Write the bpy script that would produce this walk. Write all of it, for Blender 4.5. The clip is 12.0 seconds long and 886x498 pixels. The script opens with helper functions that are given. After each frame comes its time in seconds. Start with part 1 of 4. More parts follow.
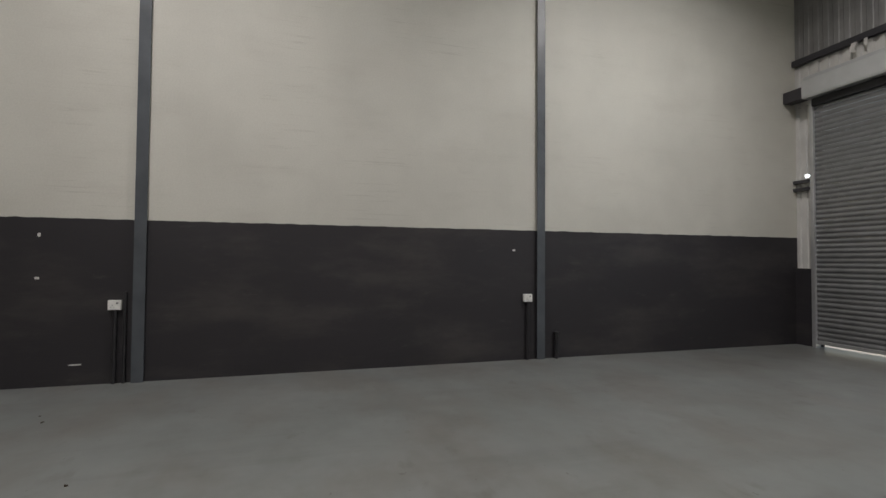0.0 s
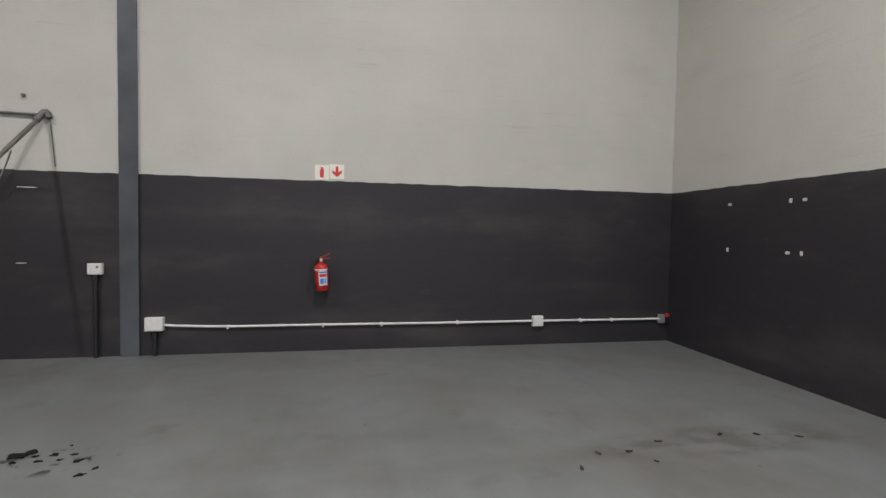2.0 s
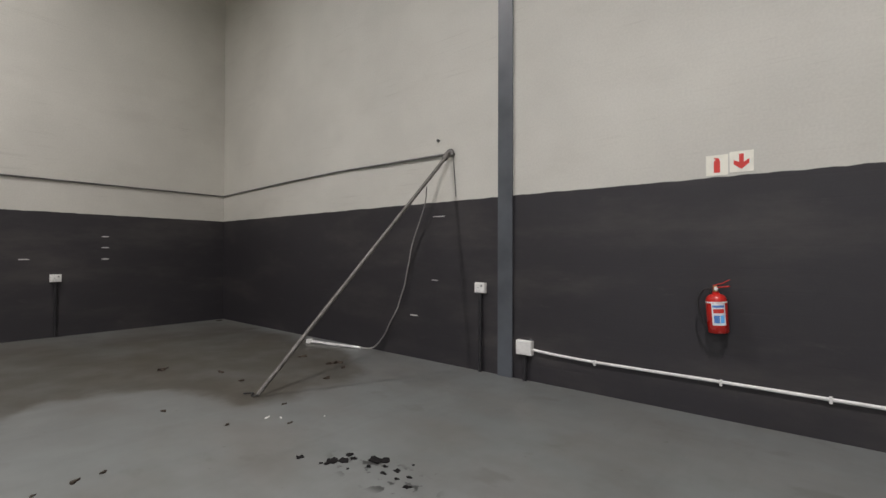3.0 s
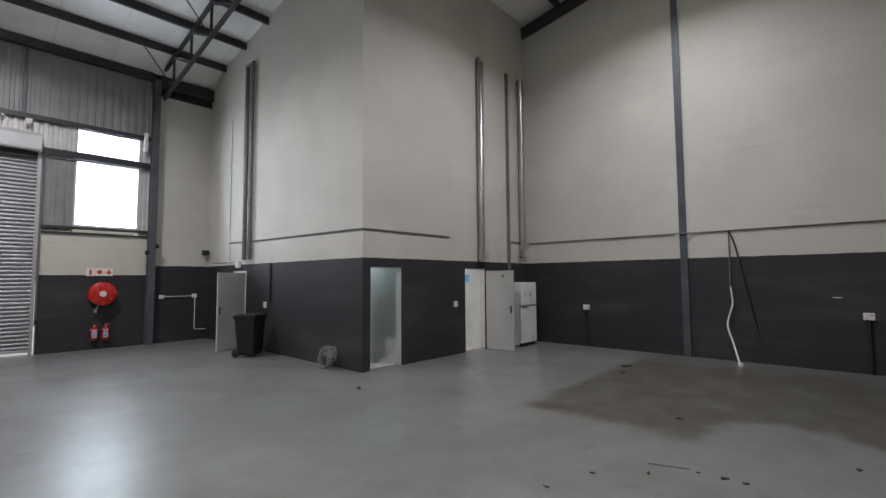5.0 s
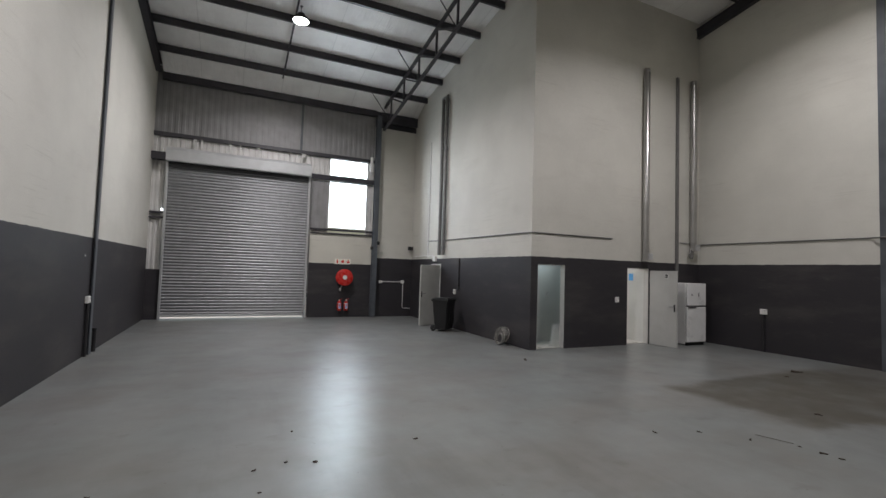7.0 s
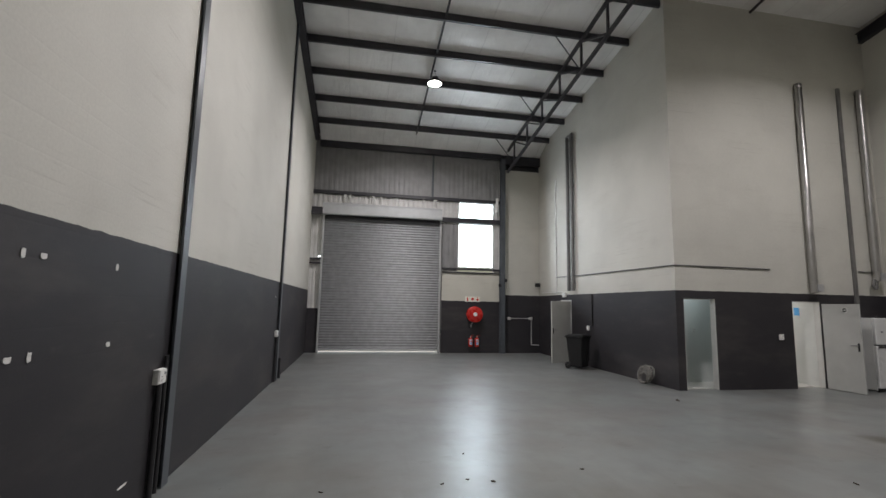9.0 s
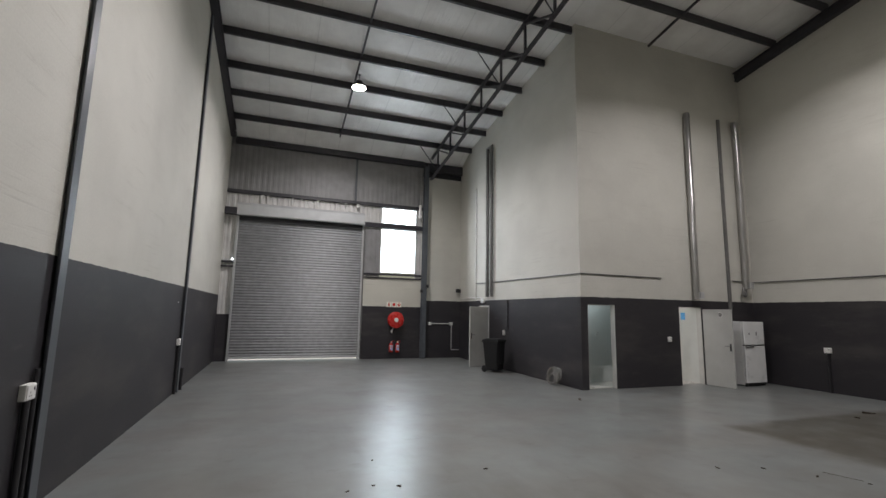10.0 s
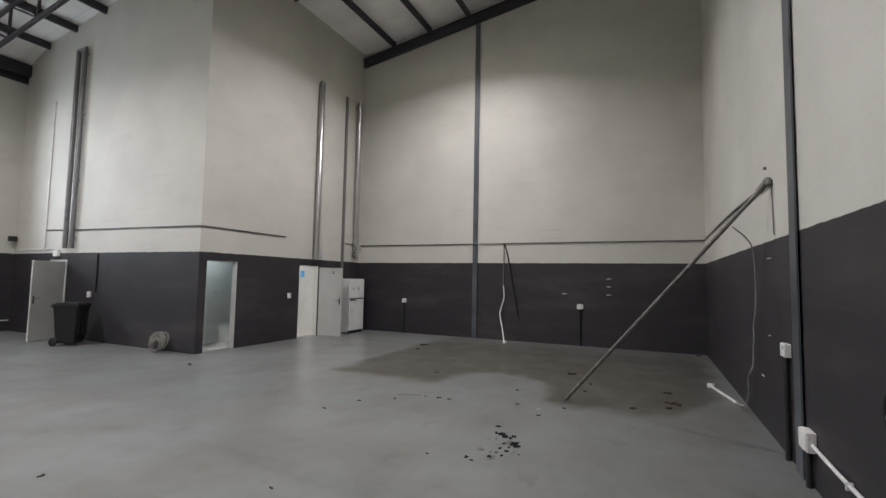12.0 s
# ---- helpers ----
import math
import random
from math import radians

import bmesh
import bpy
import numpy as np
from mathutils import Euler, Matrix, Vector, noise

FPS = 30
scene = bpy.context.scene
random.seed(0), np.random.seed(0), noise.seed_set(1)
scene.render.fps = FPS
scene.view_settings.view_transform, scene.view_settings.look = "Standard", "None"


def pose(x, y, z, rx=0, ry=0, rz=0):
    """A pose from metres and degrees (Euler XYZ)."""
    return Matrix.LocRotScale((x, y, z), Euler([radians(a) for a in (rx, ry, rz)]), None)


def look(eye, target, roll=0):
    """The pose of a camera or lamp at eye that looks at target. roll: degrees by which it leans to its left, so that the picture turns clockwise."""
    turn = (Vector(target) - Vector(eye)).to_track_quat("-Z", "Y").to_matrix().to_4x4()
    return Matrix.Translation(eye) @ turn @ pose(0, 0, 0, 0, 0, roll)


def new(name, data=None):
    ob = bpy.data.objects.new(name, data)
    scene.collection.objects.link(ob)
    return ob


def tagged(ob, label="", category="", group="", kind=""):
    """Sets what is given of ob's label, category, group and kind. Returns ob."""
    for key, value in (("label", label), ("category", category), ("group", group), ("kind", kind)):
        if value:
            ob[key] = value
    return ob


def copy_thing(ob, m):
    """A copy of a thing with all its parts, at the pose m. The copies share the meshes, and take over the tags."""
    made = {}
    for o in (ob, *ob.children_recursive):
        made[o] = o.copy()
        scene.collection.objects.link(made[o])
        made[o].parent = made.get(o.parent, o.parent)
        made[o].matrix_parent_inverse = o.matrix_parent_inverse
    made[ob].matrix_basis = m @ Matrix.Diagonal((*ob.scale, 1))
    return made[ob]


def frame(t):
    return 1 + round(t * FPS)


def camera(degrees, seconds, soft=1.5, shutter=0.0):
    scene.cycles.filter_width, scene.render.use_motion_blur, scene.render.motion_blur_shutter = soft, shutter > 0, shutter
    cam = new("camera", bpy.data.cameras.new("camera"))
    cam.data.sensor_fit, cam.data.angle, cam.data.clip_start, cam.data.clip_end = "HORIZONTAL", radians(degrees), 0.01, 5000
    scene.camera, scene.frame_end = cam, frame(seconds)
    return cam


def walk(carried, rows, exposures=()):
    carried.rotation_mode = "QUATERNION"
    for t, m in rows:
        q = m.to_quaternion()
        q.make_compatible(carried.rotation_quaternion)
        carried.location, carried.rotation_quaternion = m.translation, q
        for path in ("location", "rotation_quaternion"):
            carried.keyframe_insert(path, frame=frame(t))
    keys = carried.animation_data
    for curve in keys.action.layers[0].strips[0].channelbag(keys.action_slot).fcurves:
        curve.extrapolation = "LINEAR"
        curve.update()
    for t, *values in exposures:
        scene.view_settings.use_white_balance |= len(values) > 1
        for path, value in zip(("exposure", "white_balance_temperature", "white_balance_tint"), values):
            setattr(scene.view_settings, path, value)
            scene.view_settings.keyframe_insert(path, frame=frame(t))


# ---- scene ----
cam = camera(89.0, 12.0)
EXPOSURES = [(0, -0.72, 6700, 9), (0.5, -0.42, 6650, 9), (1.0, -0.2, 6550, 9), (1.5, -0.25, 6500, 10), (2, 0.03, 6450, 11), (2.5, 0.06, 6430, 11), (3, 0.06, 6550, 11), (4.8, -0.42, 6250, 12), (6, -0.47, 6350, 12), (8.5, -0.47, 6480, 11), (10.5, -0.45, 6500, 11), (11.2, -0.25, 6600, 11), (12, -0.06, 6400, 12)]
PATH = [
    (0, (7.211, 8.441, 1.713), (5.286, 8.983, 1.764), 0.4),
    (0.4, (6.501, 8.305, 1.76), (4.52, 8.035, 1.796), -0.0),
    (0.5, (6.356, 8.225, 1.756), (4.416, 7.739, 1.783), -0.1),
    (1, (5.748, 7.536, 1.597), (4.093, 6.413, 1.632), 1.0),
    (1.5, (5.128, 6.837, 1.524), (3.994, 5.19, 1.496), 1.5),
    (2, (4.636, 6.143, 1.607), (4.278, 4.176, 1.531), 1.0),
    (2.5, (4.425, 5.383, 1.567), (4.983, 3.464, 1.518), 0.1),
    (3, (4.473, 4.88, 1.528), (5.737, 3.331, 1.548), 0.2),
    (3.2, (4.457, 4.701, 1.54), (6.002, 3.432, 1.578), 0.8),
    (4.8, (3.655, 3.317, 1.803), (5.225, 4.551, 1.913), 0.0),
    (5, (3.486, 3.126, 1.813), (4.957, 4.474, 1.945), -0.4),
    (5.5, (3.23, 2.665, 1.858), (4.409, 4.273, 2.014), -0.1),
    (6, (2.965, 2.21, 1.866), (3.964, 3.939, 1.98), 0.8),
    (6.5, (2.673, 1.763, 1.828), (3.564, 3.552, 1.914), 1.6),
    (8.5, (1.982, 0.914, 1.804), (2.631, 2.794, 2.013), 0.8),
    (9, (1.811, 1.079, 1.778), (2.173, 3.03, 2.028), 1.2),
    (9.5, (1.828, 1.047, 1.779), (2.186, 2.996, 2.053), 1.3),
    (10, (1.95, 0.948, 1.799), (2.623, 2.811, 2.077), 1.1),
    (10.5, (2.03, 0.825, 1.883), (3.152, 2.46, 2.143), 0.7),
    (11, (2.019, 0.664, 1.896), (3.568, 1.909, 2.118), 0.6),
    (11.5, (2.065, 1.01, 1.758), (3.915, 1.747, 1.941), 0.9),
    (12, (2.16, 1.279, 1.731), (3.974, 2.109, 1.866), 1.1),
]
walk(cam, [(t, look(eye, target, roll)) for t, eye, target, roll in PATH],
     exposures=EXPOSURES)

# ---- world, daylight, lamps ----
ROOM_E, ROOM_N, BOX_X, BOX_Y = 15.02, 18.27, 8.98, 10.32


def rafter_z(y):
    """Height of the purlins' centre line over a place on the floor."""
    return 8.33 + 0.166 * (17.26 - y)


world = bpy.data.worlds.new("sky")
scene.world = world
world.use_nodes = True
wn = world.node_tree.nodes
sky = wn.new("ShaderNodeTexSky")
sky.sky_type, sky.sun_disc = "NISHITA", False
sky.sun_elevation, sky.sun_rotation = radians(41), radians(276)
sky.air_density, sky.dust_density = 1.5, 4.0
wn["Background"].inputs["Strength"].default_value = 0.15
world.node_tree.links.new(sky.outputs[0], wn["Background"].inputs["Color"])

sun = new("sun", bpy.data.lights.new("sun", "SUN"))
sun.data.energy, sun.data.angle, sun.data.color = 4.5, radians(0.6), (1, 0.96, 0.9)
sun.matrix_world = look((0, 0, 30), (Vector((0, 0, 30)) + Vector((0.75, -0.08, -0.65))))

LAMPS = [(3.85, 14.03, 8.55), (11.6, 5.95, 9.05), (3.85, 5.95, 9.05)]
LAMP_W, WINDOW_W = 430, 145
for lx, ly, lz in LAMPS:
    la = new("high_bay_light", bpy.data.lights.new("high_bay_light", "AREA"))
    la.data.shape, la.data.size, la.data.energy, la.data.color = "DISK", 0.34, LAMP_W * (0.7 if lx > 9 else 0.88 if ly > 9 else 1.0), (1.0, 0.965, 0.985)
    la.data.spread = radians(148)
    la.matrix_world = Matrix.Translation((lx, ly, lz - 0.05))
for wz, wh in ((4.155, 1.73), (5.595, 0.63)):
    la = new("window_daylight", bpy.data.lights.new("window_daylight", "AREA"))
    la.data.shape, la.data.size, la.data.size_y, la.data.energy = "RECTANGLE", 1.43, wh, WINDOW_W * wh / 2.36
    la.data.color = (0.80, 0.91, 1.0)
    la.matrix_world = pose(6.335, ROOM_N + 0.14, wz, -90, 0, 0)


# ---- materials ----
def mat(name, colour=(0.5, 0.5, 0.5), rough=0.5, metal=0.0, vary=0.12, scale=6.0, bump=0.0, bscale=60.0, emit=0.0, spec=0.5):
    m = bpy.data.materials.new(name)
    m.use_nodes = True
    nt = m.node_tree
    b = nt.nodes["Principled BSDF"]
    b.inputs["Roughness"].default_value, b.inputs["Metallic"].default_value = rough, metal
    b.inputs["Specular IOR Level"].default_value = spec
    geo = nt.nodes.new("ShaderNodeNewGeometry")
    big = nt.nodes.new("ShaderNodeTexNoise")
    big.inputs["Scale"].default_value, big.inputs["Detail"].default_value = scale, 6
    nt.links.new(geo.outputs["Position"], big.inputs["Vector"])
    ramp = nt.nodes.new("ShaderNodeMapRange")
    ramp.inputs["From Min"].default_value, ramp.inputs["From Max"].default_value = 0.3, 0.7
    ramp.inputs["To Min"].default_value, ramp.inputs["To Max"].default_value = 1 - vary, 1 + vary
    nt.links.new(big.outputs["Fac"], ramp.inputs["Value"])
    mul = nt.nodes.new("ShaderNodeVectorMath")
    mul.operation = "SCALE"
    mul.inputs[0].default_value = colour
    nt.links.new(ramp.outputs[0], mul.inputs["Scale"])
    nt.links.new(mul.outputs[0], b.inputs["Base Color"])
    rr = nt.nodes.new("ShaderNodeMapRange")
    rr.inputs["To Min"].default_value, rr.inputs["To Max"].default_value = max(0.02, rough - 0.1), min(1, rough + 0.1)
    nt.links.new(big.outputs["Fac"], rr.inputs["Value"])
    nt.links.new(rr.outputs[0], b.inputs["Roughness"])
    if bump:
        fine = nt.nodes.new("ShaderNodeTexNoise")
        fine.inputs["Scale"].default_value, fine.inputs["Detail"].default_value = bscale, 4
        nt.links.new(geo.outputs["Position"], fine.inputs["Vector"])
        bp = nt.nodes.new("ShaderNodeBump")
        bp.inputs["Strength"].default_value, bp.inputs["Distance"].default_value = bump, 0.01
        nt.links.new(fine.outputs["Fac"], bp.inputs["Height"])
        nt.links.new(bp.outputs[0], b.inputs["Normal"])
    if emit:
        b.inputs["Emission Color"].default_value = (*colour, 1)
        b.inputs["Emission Strength"].default_value = emit
    return m


class Net:
    """Short hand for building a node tree."""

    def __init__(self, m):
        self.t = m.node_tree
        self.bsdf = self.t.nodes["Principled BSDF"]
        self.pos = self.t.nodes.new("ShaderNodeNewGeometry").outputs["Position"]

    def put(self, socket, value):
        if isinstance(value, bpy.types.NodeSocket):
            self.t.links.new(value, socket)
        elif value is not None:
            socket.default_value = value

    def math(self, op, a, b=None, c=None):
        n = self.t.nodes.new("ShaderNodeMath")
        n.operation = op
        for s, v in zip(n.inputs, (a, b, c)):
            self.put(s, v)
        return n.outputs[0]

    def xyz(self, v):
        n = self.t.nodes.new("ShaderNodeSeparateXYZ")
        self.put(n.inputs[0], v)
        return n.outputs

    def scaled(self, v, s):
        n = self.t.nodes.new("ShaderNodeVectorMath")
        n.operation = "MULTIPLY"
        self.put(n.inputs[0], v)
        n.inputs[1].default_value = s
        return n.outputs[0]

    def noise(self, scale, detail=5, vec=None, rough=0.55):
        n = self.t.nodes.new("ShaderNodeTexNoise")
        self.put(n.inputs["Vector"], vec if vec is not None else self.pos)
        n.inputs["Scale"].default_value, n.inputs["Detail"].default_value, n.inputs["Roughness"].default_value = scale, detail, rough
        return n.outputs["Fac"]

    def step(self, v, lo, hi, a=0.0, b=1.0):
        n = self.t.nodes.new("ShaderNodeMapRange")
        n.interpolation_type = "SMOOTHSTEP"
        self.put(n.inputs["Value"], v)
        for k, val in (("From Min", lo), ("From Max", hi), ("To Min", a), ("To Max", b)):
            n.inputs[k].default_value = val
        return n.outputs[0]

    def mix(self, f, a, b):
        n = self.t.nodes.new("ShaderNodeMix")
        n.data_type = "RGBA"
        self.put(n.inputs[0], f)
        for s, v in ((n.inputs[6], a), (n.inputs[7], b)):
            self.put(s, (*v, 1) if isinstance(v, tuple) else v)
        return n.outputs[2]

    def times(self, col, f):
        n = self.t.nodes.new("ShaderNodeVectorMath")
        n.operation = "SCALE"
        self.put(n.inputs[0], col)
        self.put(n.inputs["Scale"], f)
        return n.outputs[0]

    def bump(self, h, strength, dist=0.01, after=None):
        n = self.t.nodes.new("ShaderNodeBump")
        n.inputs["Strength"].default_value, n.inputs["Distance"].default_value = strength, dist
        self.put(n.inputs["Height"], h)
        if after is not None:
            self.put(n.inputs["Normal"], after)
        return n.outputs[0]


def two_tone(name, split, upper=(0.548, 0.534, 0.480), lower=(0.0232, 0.0210, 0.0243), joints=1.0, along="x"):
    """Painted block wall: pale above a line, charcoal below it, with bed joints telegraphing through and scuffs."""
    m = bpy.data.materials.new(name)
    m.use_nodes = True
    n = Net(m)
    p = n.xyz(n.pos)
    edge = n.math("ADD", p[2], n.math("MULTIPLY", n.math("SUBTRACT", n.noise(5), 0.5), 0.035))
    dark = n.step(edge, split + 0.004, split - 0.004)
    cloud = n.step(n.noise(0.55, 4), 0.3, 0.7, 0.93, 1.05)
    grain = n.step(n.noise(45, 3), 0.3, 0.7, 0.97, 1.03)
    streak = n.noise(1.0, 6, n.scaled(n.pos, (0.7, 0.7, 24)), 0.7)
    scuff = n.step(streak, 0.56, 0.64)
    patch = n.step(n.noise(0.8, 3), 0.48, 0.64)
    scuff = n.math("MULTIPLY", scuff, patch)
    up = n.mix(n.math("MULTIPLY", scuff, 0.2), upper, (0.26, 0.235, 0.20))
    pale = n.step(n.noise(1.0, 6, n.scaled(n.pos, (1.6, 1.6, 34)), 0.7), 0.66, 0.78)
    lo = n.mix(n.math("MULTIPLY", n.math("MULTIPLY", pale, patch), 0.35), lower, (0.10, 0.095, 0.09))
    smudge = n.step(n.noise(1.0, 5, n.scaled(n.pos, (0.45, 0.45, 1.5)), 0.62), 0.45, 0.75)
    lo = n.mix(n.math("MULTIPLY", smudge, 0.75), lo, (0.058, 0.052, 0.050))
    rub = n.step(n.noise(1.0, 4, n.scaled(n.pos, (2.2, 2.2, 7.0)), 0.6), 0.6, 0.8)
    lo = n.mix(n.math("MULTIPLY", rub, 0.4), lo, (0.075, 0.067, 0.062))
    haze = n.step(n.noise(0.9, 5, n.scaled(n.pos, (0.7, 0.7, 2.4)), 0.6), 0.5, 0.78)
    up = n.mix(n.math("MULTIPLY", haze, 0.22), up, (0.40, 0.375, 0.33))
    col = n.mix(dark, up, lo)
    n.put(n.bsdf.inputs["Base Color"], n.times(n.times(col, cloud), grain))
    n.put(n.bsdf.inputs["Roughness"], n.step(dark, 0, 1, 0.68, 0.6))
    # bed joints of the 0.2 m block courses
    br = n.t.nodes.new("ShaderNodeTexBrick")
    cmb = n.t.nodes.new("ShaderNodeCombineXYZ")
    n.put(cmb.inputs[0], n.math("ADD", p[0], p[1]))
    n.put(cmb.inputs[1], p[2])
    n.put(br.inputs["Vector"], cmb.outputs[0])
    br.inputs["Scale"].default_value, br.inputs["Brick Width"].default_value, br.inputs["Row Height"].default_value = 1, 60.0, 0.2
    br.inputs["Mortar Size"].default_value, br.inputs["Mortar Smooth"].default_value = 0.012, 1.0
    first = n.bump(n.math("SUBTRACT", 1.0, br.outputs["Fac"]), 0.08 * joints, 0.006)
    n.put(n.bsdf.inputs["Normal"], n.bump(n.math("ADD", n.noise(70, 4), n.math("MULTIPLY", n.noise(9, 3), 1.4)), 0.10, 0.006, first))
    return m


def floor_paint():
    m = bpy.data.materials.new("painted_concrete_floor")
    m.use_nodes = True
    n = Net(m)
    p = n.xyz(n.pos)
    x, y = p[0], p[1]
    warp = n.math("MULTIPLY", n.math("SUBTRACT", n.noise(0.7, 3), 0.5), 1.5)
    warp2 = n.math("MULTIPLY", n.math("SUBTRACT", n.noise(0.9, 5, n.scaled(n.pos, (1, 1.3, 1))), 0.5), 1.6)
    # damp dirt spreading from the south-east corner, round a cleaner tongue
    wob = n.math("MULTIPLY", n.math("ADD", warp, n.math("MULTIPLY", n.math("SUBTRACT", n.noise(2.4, 5), 0.5), 0.9)), 0.6)
    wob2 = n.math("MULTIPLY", warp2, 0.6)
    edge = n.step(y, 2.6, 3.4, 8.68, 9.02)
    inx = n.step(n.math("SUBTRACT", n.math("ADD", x, wob), edge), -0.1, 0.3)
    iny = n.step(n.math("ADD", y, wob2), 6.95, 6.6)
    foot = n.step(n.math("ADD", n.math("SUBTRACT", y, n.math("MULTIPLY", n.math("MAXIMUM", n.math("SUBTRACT", 10.3, x), 0.0), 0.55)), wob), 0.1, 0.45)
    hole = n.math("SQRT", n.math("ADD", n.math("POWER", n.math("MULTIPLY", n.math("SUBTRACT", x, 9.25), 0.72), 2.0), n.math("POWER", n.math("SUBTRACT", y, 3.62), 2.0)))
    clean = n.step(n.math("ADD", hole, n.math("MULTIPLY", wob, 0.7)), 0.80, 1.02, 0.2, 1.0)
    far = n.step(n.math("ADD", x, warp2), 14.8, 13.2, 0.5, 1.0)
    damp = n.math("MULTIPLY", n.math("MULTIPLY", n.math("MULTIPLY", n.math("MULTIPLY", inx, iny), foot), clean), far)
    damp = n.math("MULTIPLY", damp, n.step(n.noise(1.7, 6), 0.25, 0.62, 0.66, 1.0))
    # old spill drawn out from the west wall
    d2 = n.math("ADD", n.math("POWER", n.math("MULTIPLY", n.math("SUBTRACT", x, 1.75), 0.75), 2.0), n.math("POWER", n.math("MULTIPLY", n.math("SUBTRACT", y, 3.1), 3.6), 2.0))
    spill = n.math("MULTIPLY", n.math("MULTIPLY", n.step(n.math("ADD", d2, n.math("MULTIPLY", warp, 1.2)), 1.2, 0.2), n.step(n.noise(3.2, 6, n.scaled(n.pos, (0.8, 1.6, 1))), 0.38, 0.62)), 0.6)
    d4 = n.math("ADD", n.math("POWER", n.math("MULTIPLY", n.math("SUBTRACT", x, 4.2), 0.6), 2.0), n.math("POWER", n.math("MULTIPLY", n.math("SUBTRACT", y, 2.95), 1.7), 2.0))
    drag = n.math("MULTIPLY", n.math("MULTIPLY", n.step(n.math("ADD", d4, warp), 1.2, 0.1), n.step(n.noise(1.6, 6, n.scaled(n.pos, (0.6, 1.8, 1))), 0.35, 0.68)), 0.3)
    spill = n.math("MAXIMUM", spill, drag)
    # flaked black marks
    d3 = n.math("ADD", n.math("POWER", n.math("MULTIPLY", n.math("SUBTRACT", x, 6.80), 1.6), 2.0), n.math("POWER", n.math("MULTIPLY", n.math("SUBTRACT", y, 2.72), 4.2), 2.0))
    flake = n.math("MULTIPLY", n.step(d3, 0.9, 0.3), n.step(n.noise(7, 5), 0.55, 0.58))
    tint = n.step(n.noise(0.35, 2), 0.3, 0.7)
    base = n.mix(tint, (0.153, 0.163, 0.158), (0.177, 0.185, 0.180))
    warm = n.step(n.noise(0.6, 6, n.scaled(n.pos, (1.0, 1.5, 1)), 0.58), 0.40, 0.66)
    base = n.mix(n.math("MULTIPLY", warm, 0.45), base, (0.130, 0.117, 0.102))
    smear = n.step(n.noise(1.3, 7, n.scaled(n.pos, (1, 1, 1)), 0.62), 0.48, 0.76)
    base = n.mix(n.math("MULTIPLY", smear, 0.34), base, (0.098, 0.090, 0.078))
    track = n.step(n.noise(0.9, 6, n.scaled(n.pos, (2.6, 0.35, 1)), 0.65), 0.5, 0.72)
    base = n.mix(n.math("MULTIPLY", track, 0.28), base, (0.09, 0.087, 0.081))
    base = n.mix(n.math("MULTIPLY", damp, 0.74), base, (0.052, 0.043, 0.029))
    base = n.mix(spill, base, (0.072, 0.064, 0.050))
    base = n.mix(n.math("MULTIPLY", flake, 0.9), base, (0.03, 0.029, 0.028))
    mottle = n.step(n.noise(4.0, 3), 0.3, 0.7, 0.95, 1.05)
    base = n.times(base, mottle)
    blot = n.math("MULTIPLY", n.step(n.noise(1.9, 4, n.scaled(n.pos, (1, 1.5, 1))), 0.6, 0.72), 0.42)
    base = n.mix(blot, base, (0.092, 0.086, 0.076))
    speck = n.step(n.noise(11, 2), 0.735, 0.75)
    base = n.mix(n.math("MULTIPLY", speck, 0.5), base, (0.07, 0.063, 0.056))
    n.put(n.bsdf.inputs["Base Color"], base)
    n.put(n.bsdf.inputs["Roughness"], n.step(n.noise(1.1, 2), 0.3, 0.7, 0.285, 0.345))
    n.put(n.bsdf.inputs["Specular IOR Level"], n.math("SUBTRACT", 0.46, n.math("MULTIPLY", damp, 0.30)))
    return m


def foil():
    m = bpy.data.materials.new("roof_foil_insulation")
    m.use_nodes = True
    n = Net(m)
    n.bsdf.inputs["Metallic"].default_value = 0.08
    c = n.mix(n.step(n.noise(1.2, 6), 0.3, 0.7), (0.80, 0.79, 0.775), (0.92, 0.915, 0.90))
    lap = n.step(n.math("FRACT", n.math("DIVIDE", n.xyz(n.pos)[0], 1.25)), 0.0, 0.03, 0.82, 1.0)
    n.put(n.bsdf.inputs["Base Color"], n.times(c, lap))
    n.put(n.bsdf.inputs["Roughness"], n.step(n.noise(2.5), 0.3, 0.7, 0.38, 0.6))
    wr = n.noise(1.0, 5, n.scaled(n.pos, (5.5, 1.1, 1.1)), 0.6)
    n.put(n.bsdf.inputs["Normal"], n.bump(wr, 0.5, 0.05))
    return m


M_WALL = two_tone("painted_block_wall", 2.25)
M_NWALL = two_tone("painted_infill_wall", 1.98, upper=(0.56, 0.54, 0.47))
M_NIB = two_tone("painted_nib_wall", 1.6, upper=(0.5, 0.49, 0.44))
M_FLOOR = floor_paint()
M_FOIL = foil()
M_STEEL = mat("dark_painted_steel", (0.036, 0.034, 0.040), 0.42, 0.0, 0.2, 3, 0.1)
M_COL = mat("blue_grey_painted_steel", (0.078, 0.086, 0.097), 0.4, 0.0, 0.22, 2.5, 0.1)
M_GALV = mat("galvanised_steel", (0.56, 0.565, 0.57), 0.38, 0.7, 0.07, 3)
M_SLAT = mat("roller_slat_steel", (0.215, 0.217, 0.222), 0.45, 0.5, 0.12, 5, 0.06)
M_HOOD = mat("hood_sheet_steel", (0.50, 0.51, 0.51), 0.42, 0.35, 0.08, 3)
M_CLAD = mat("wall_cladding_sheet", (0.255, 0.25, 0.25), 0.5, 0.15, 0.14, 2.5, 0.05)
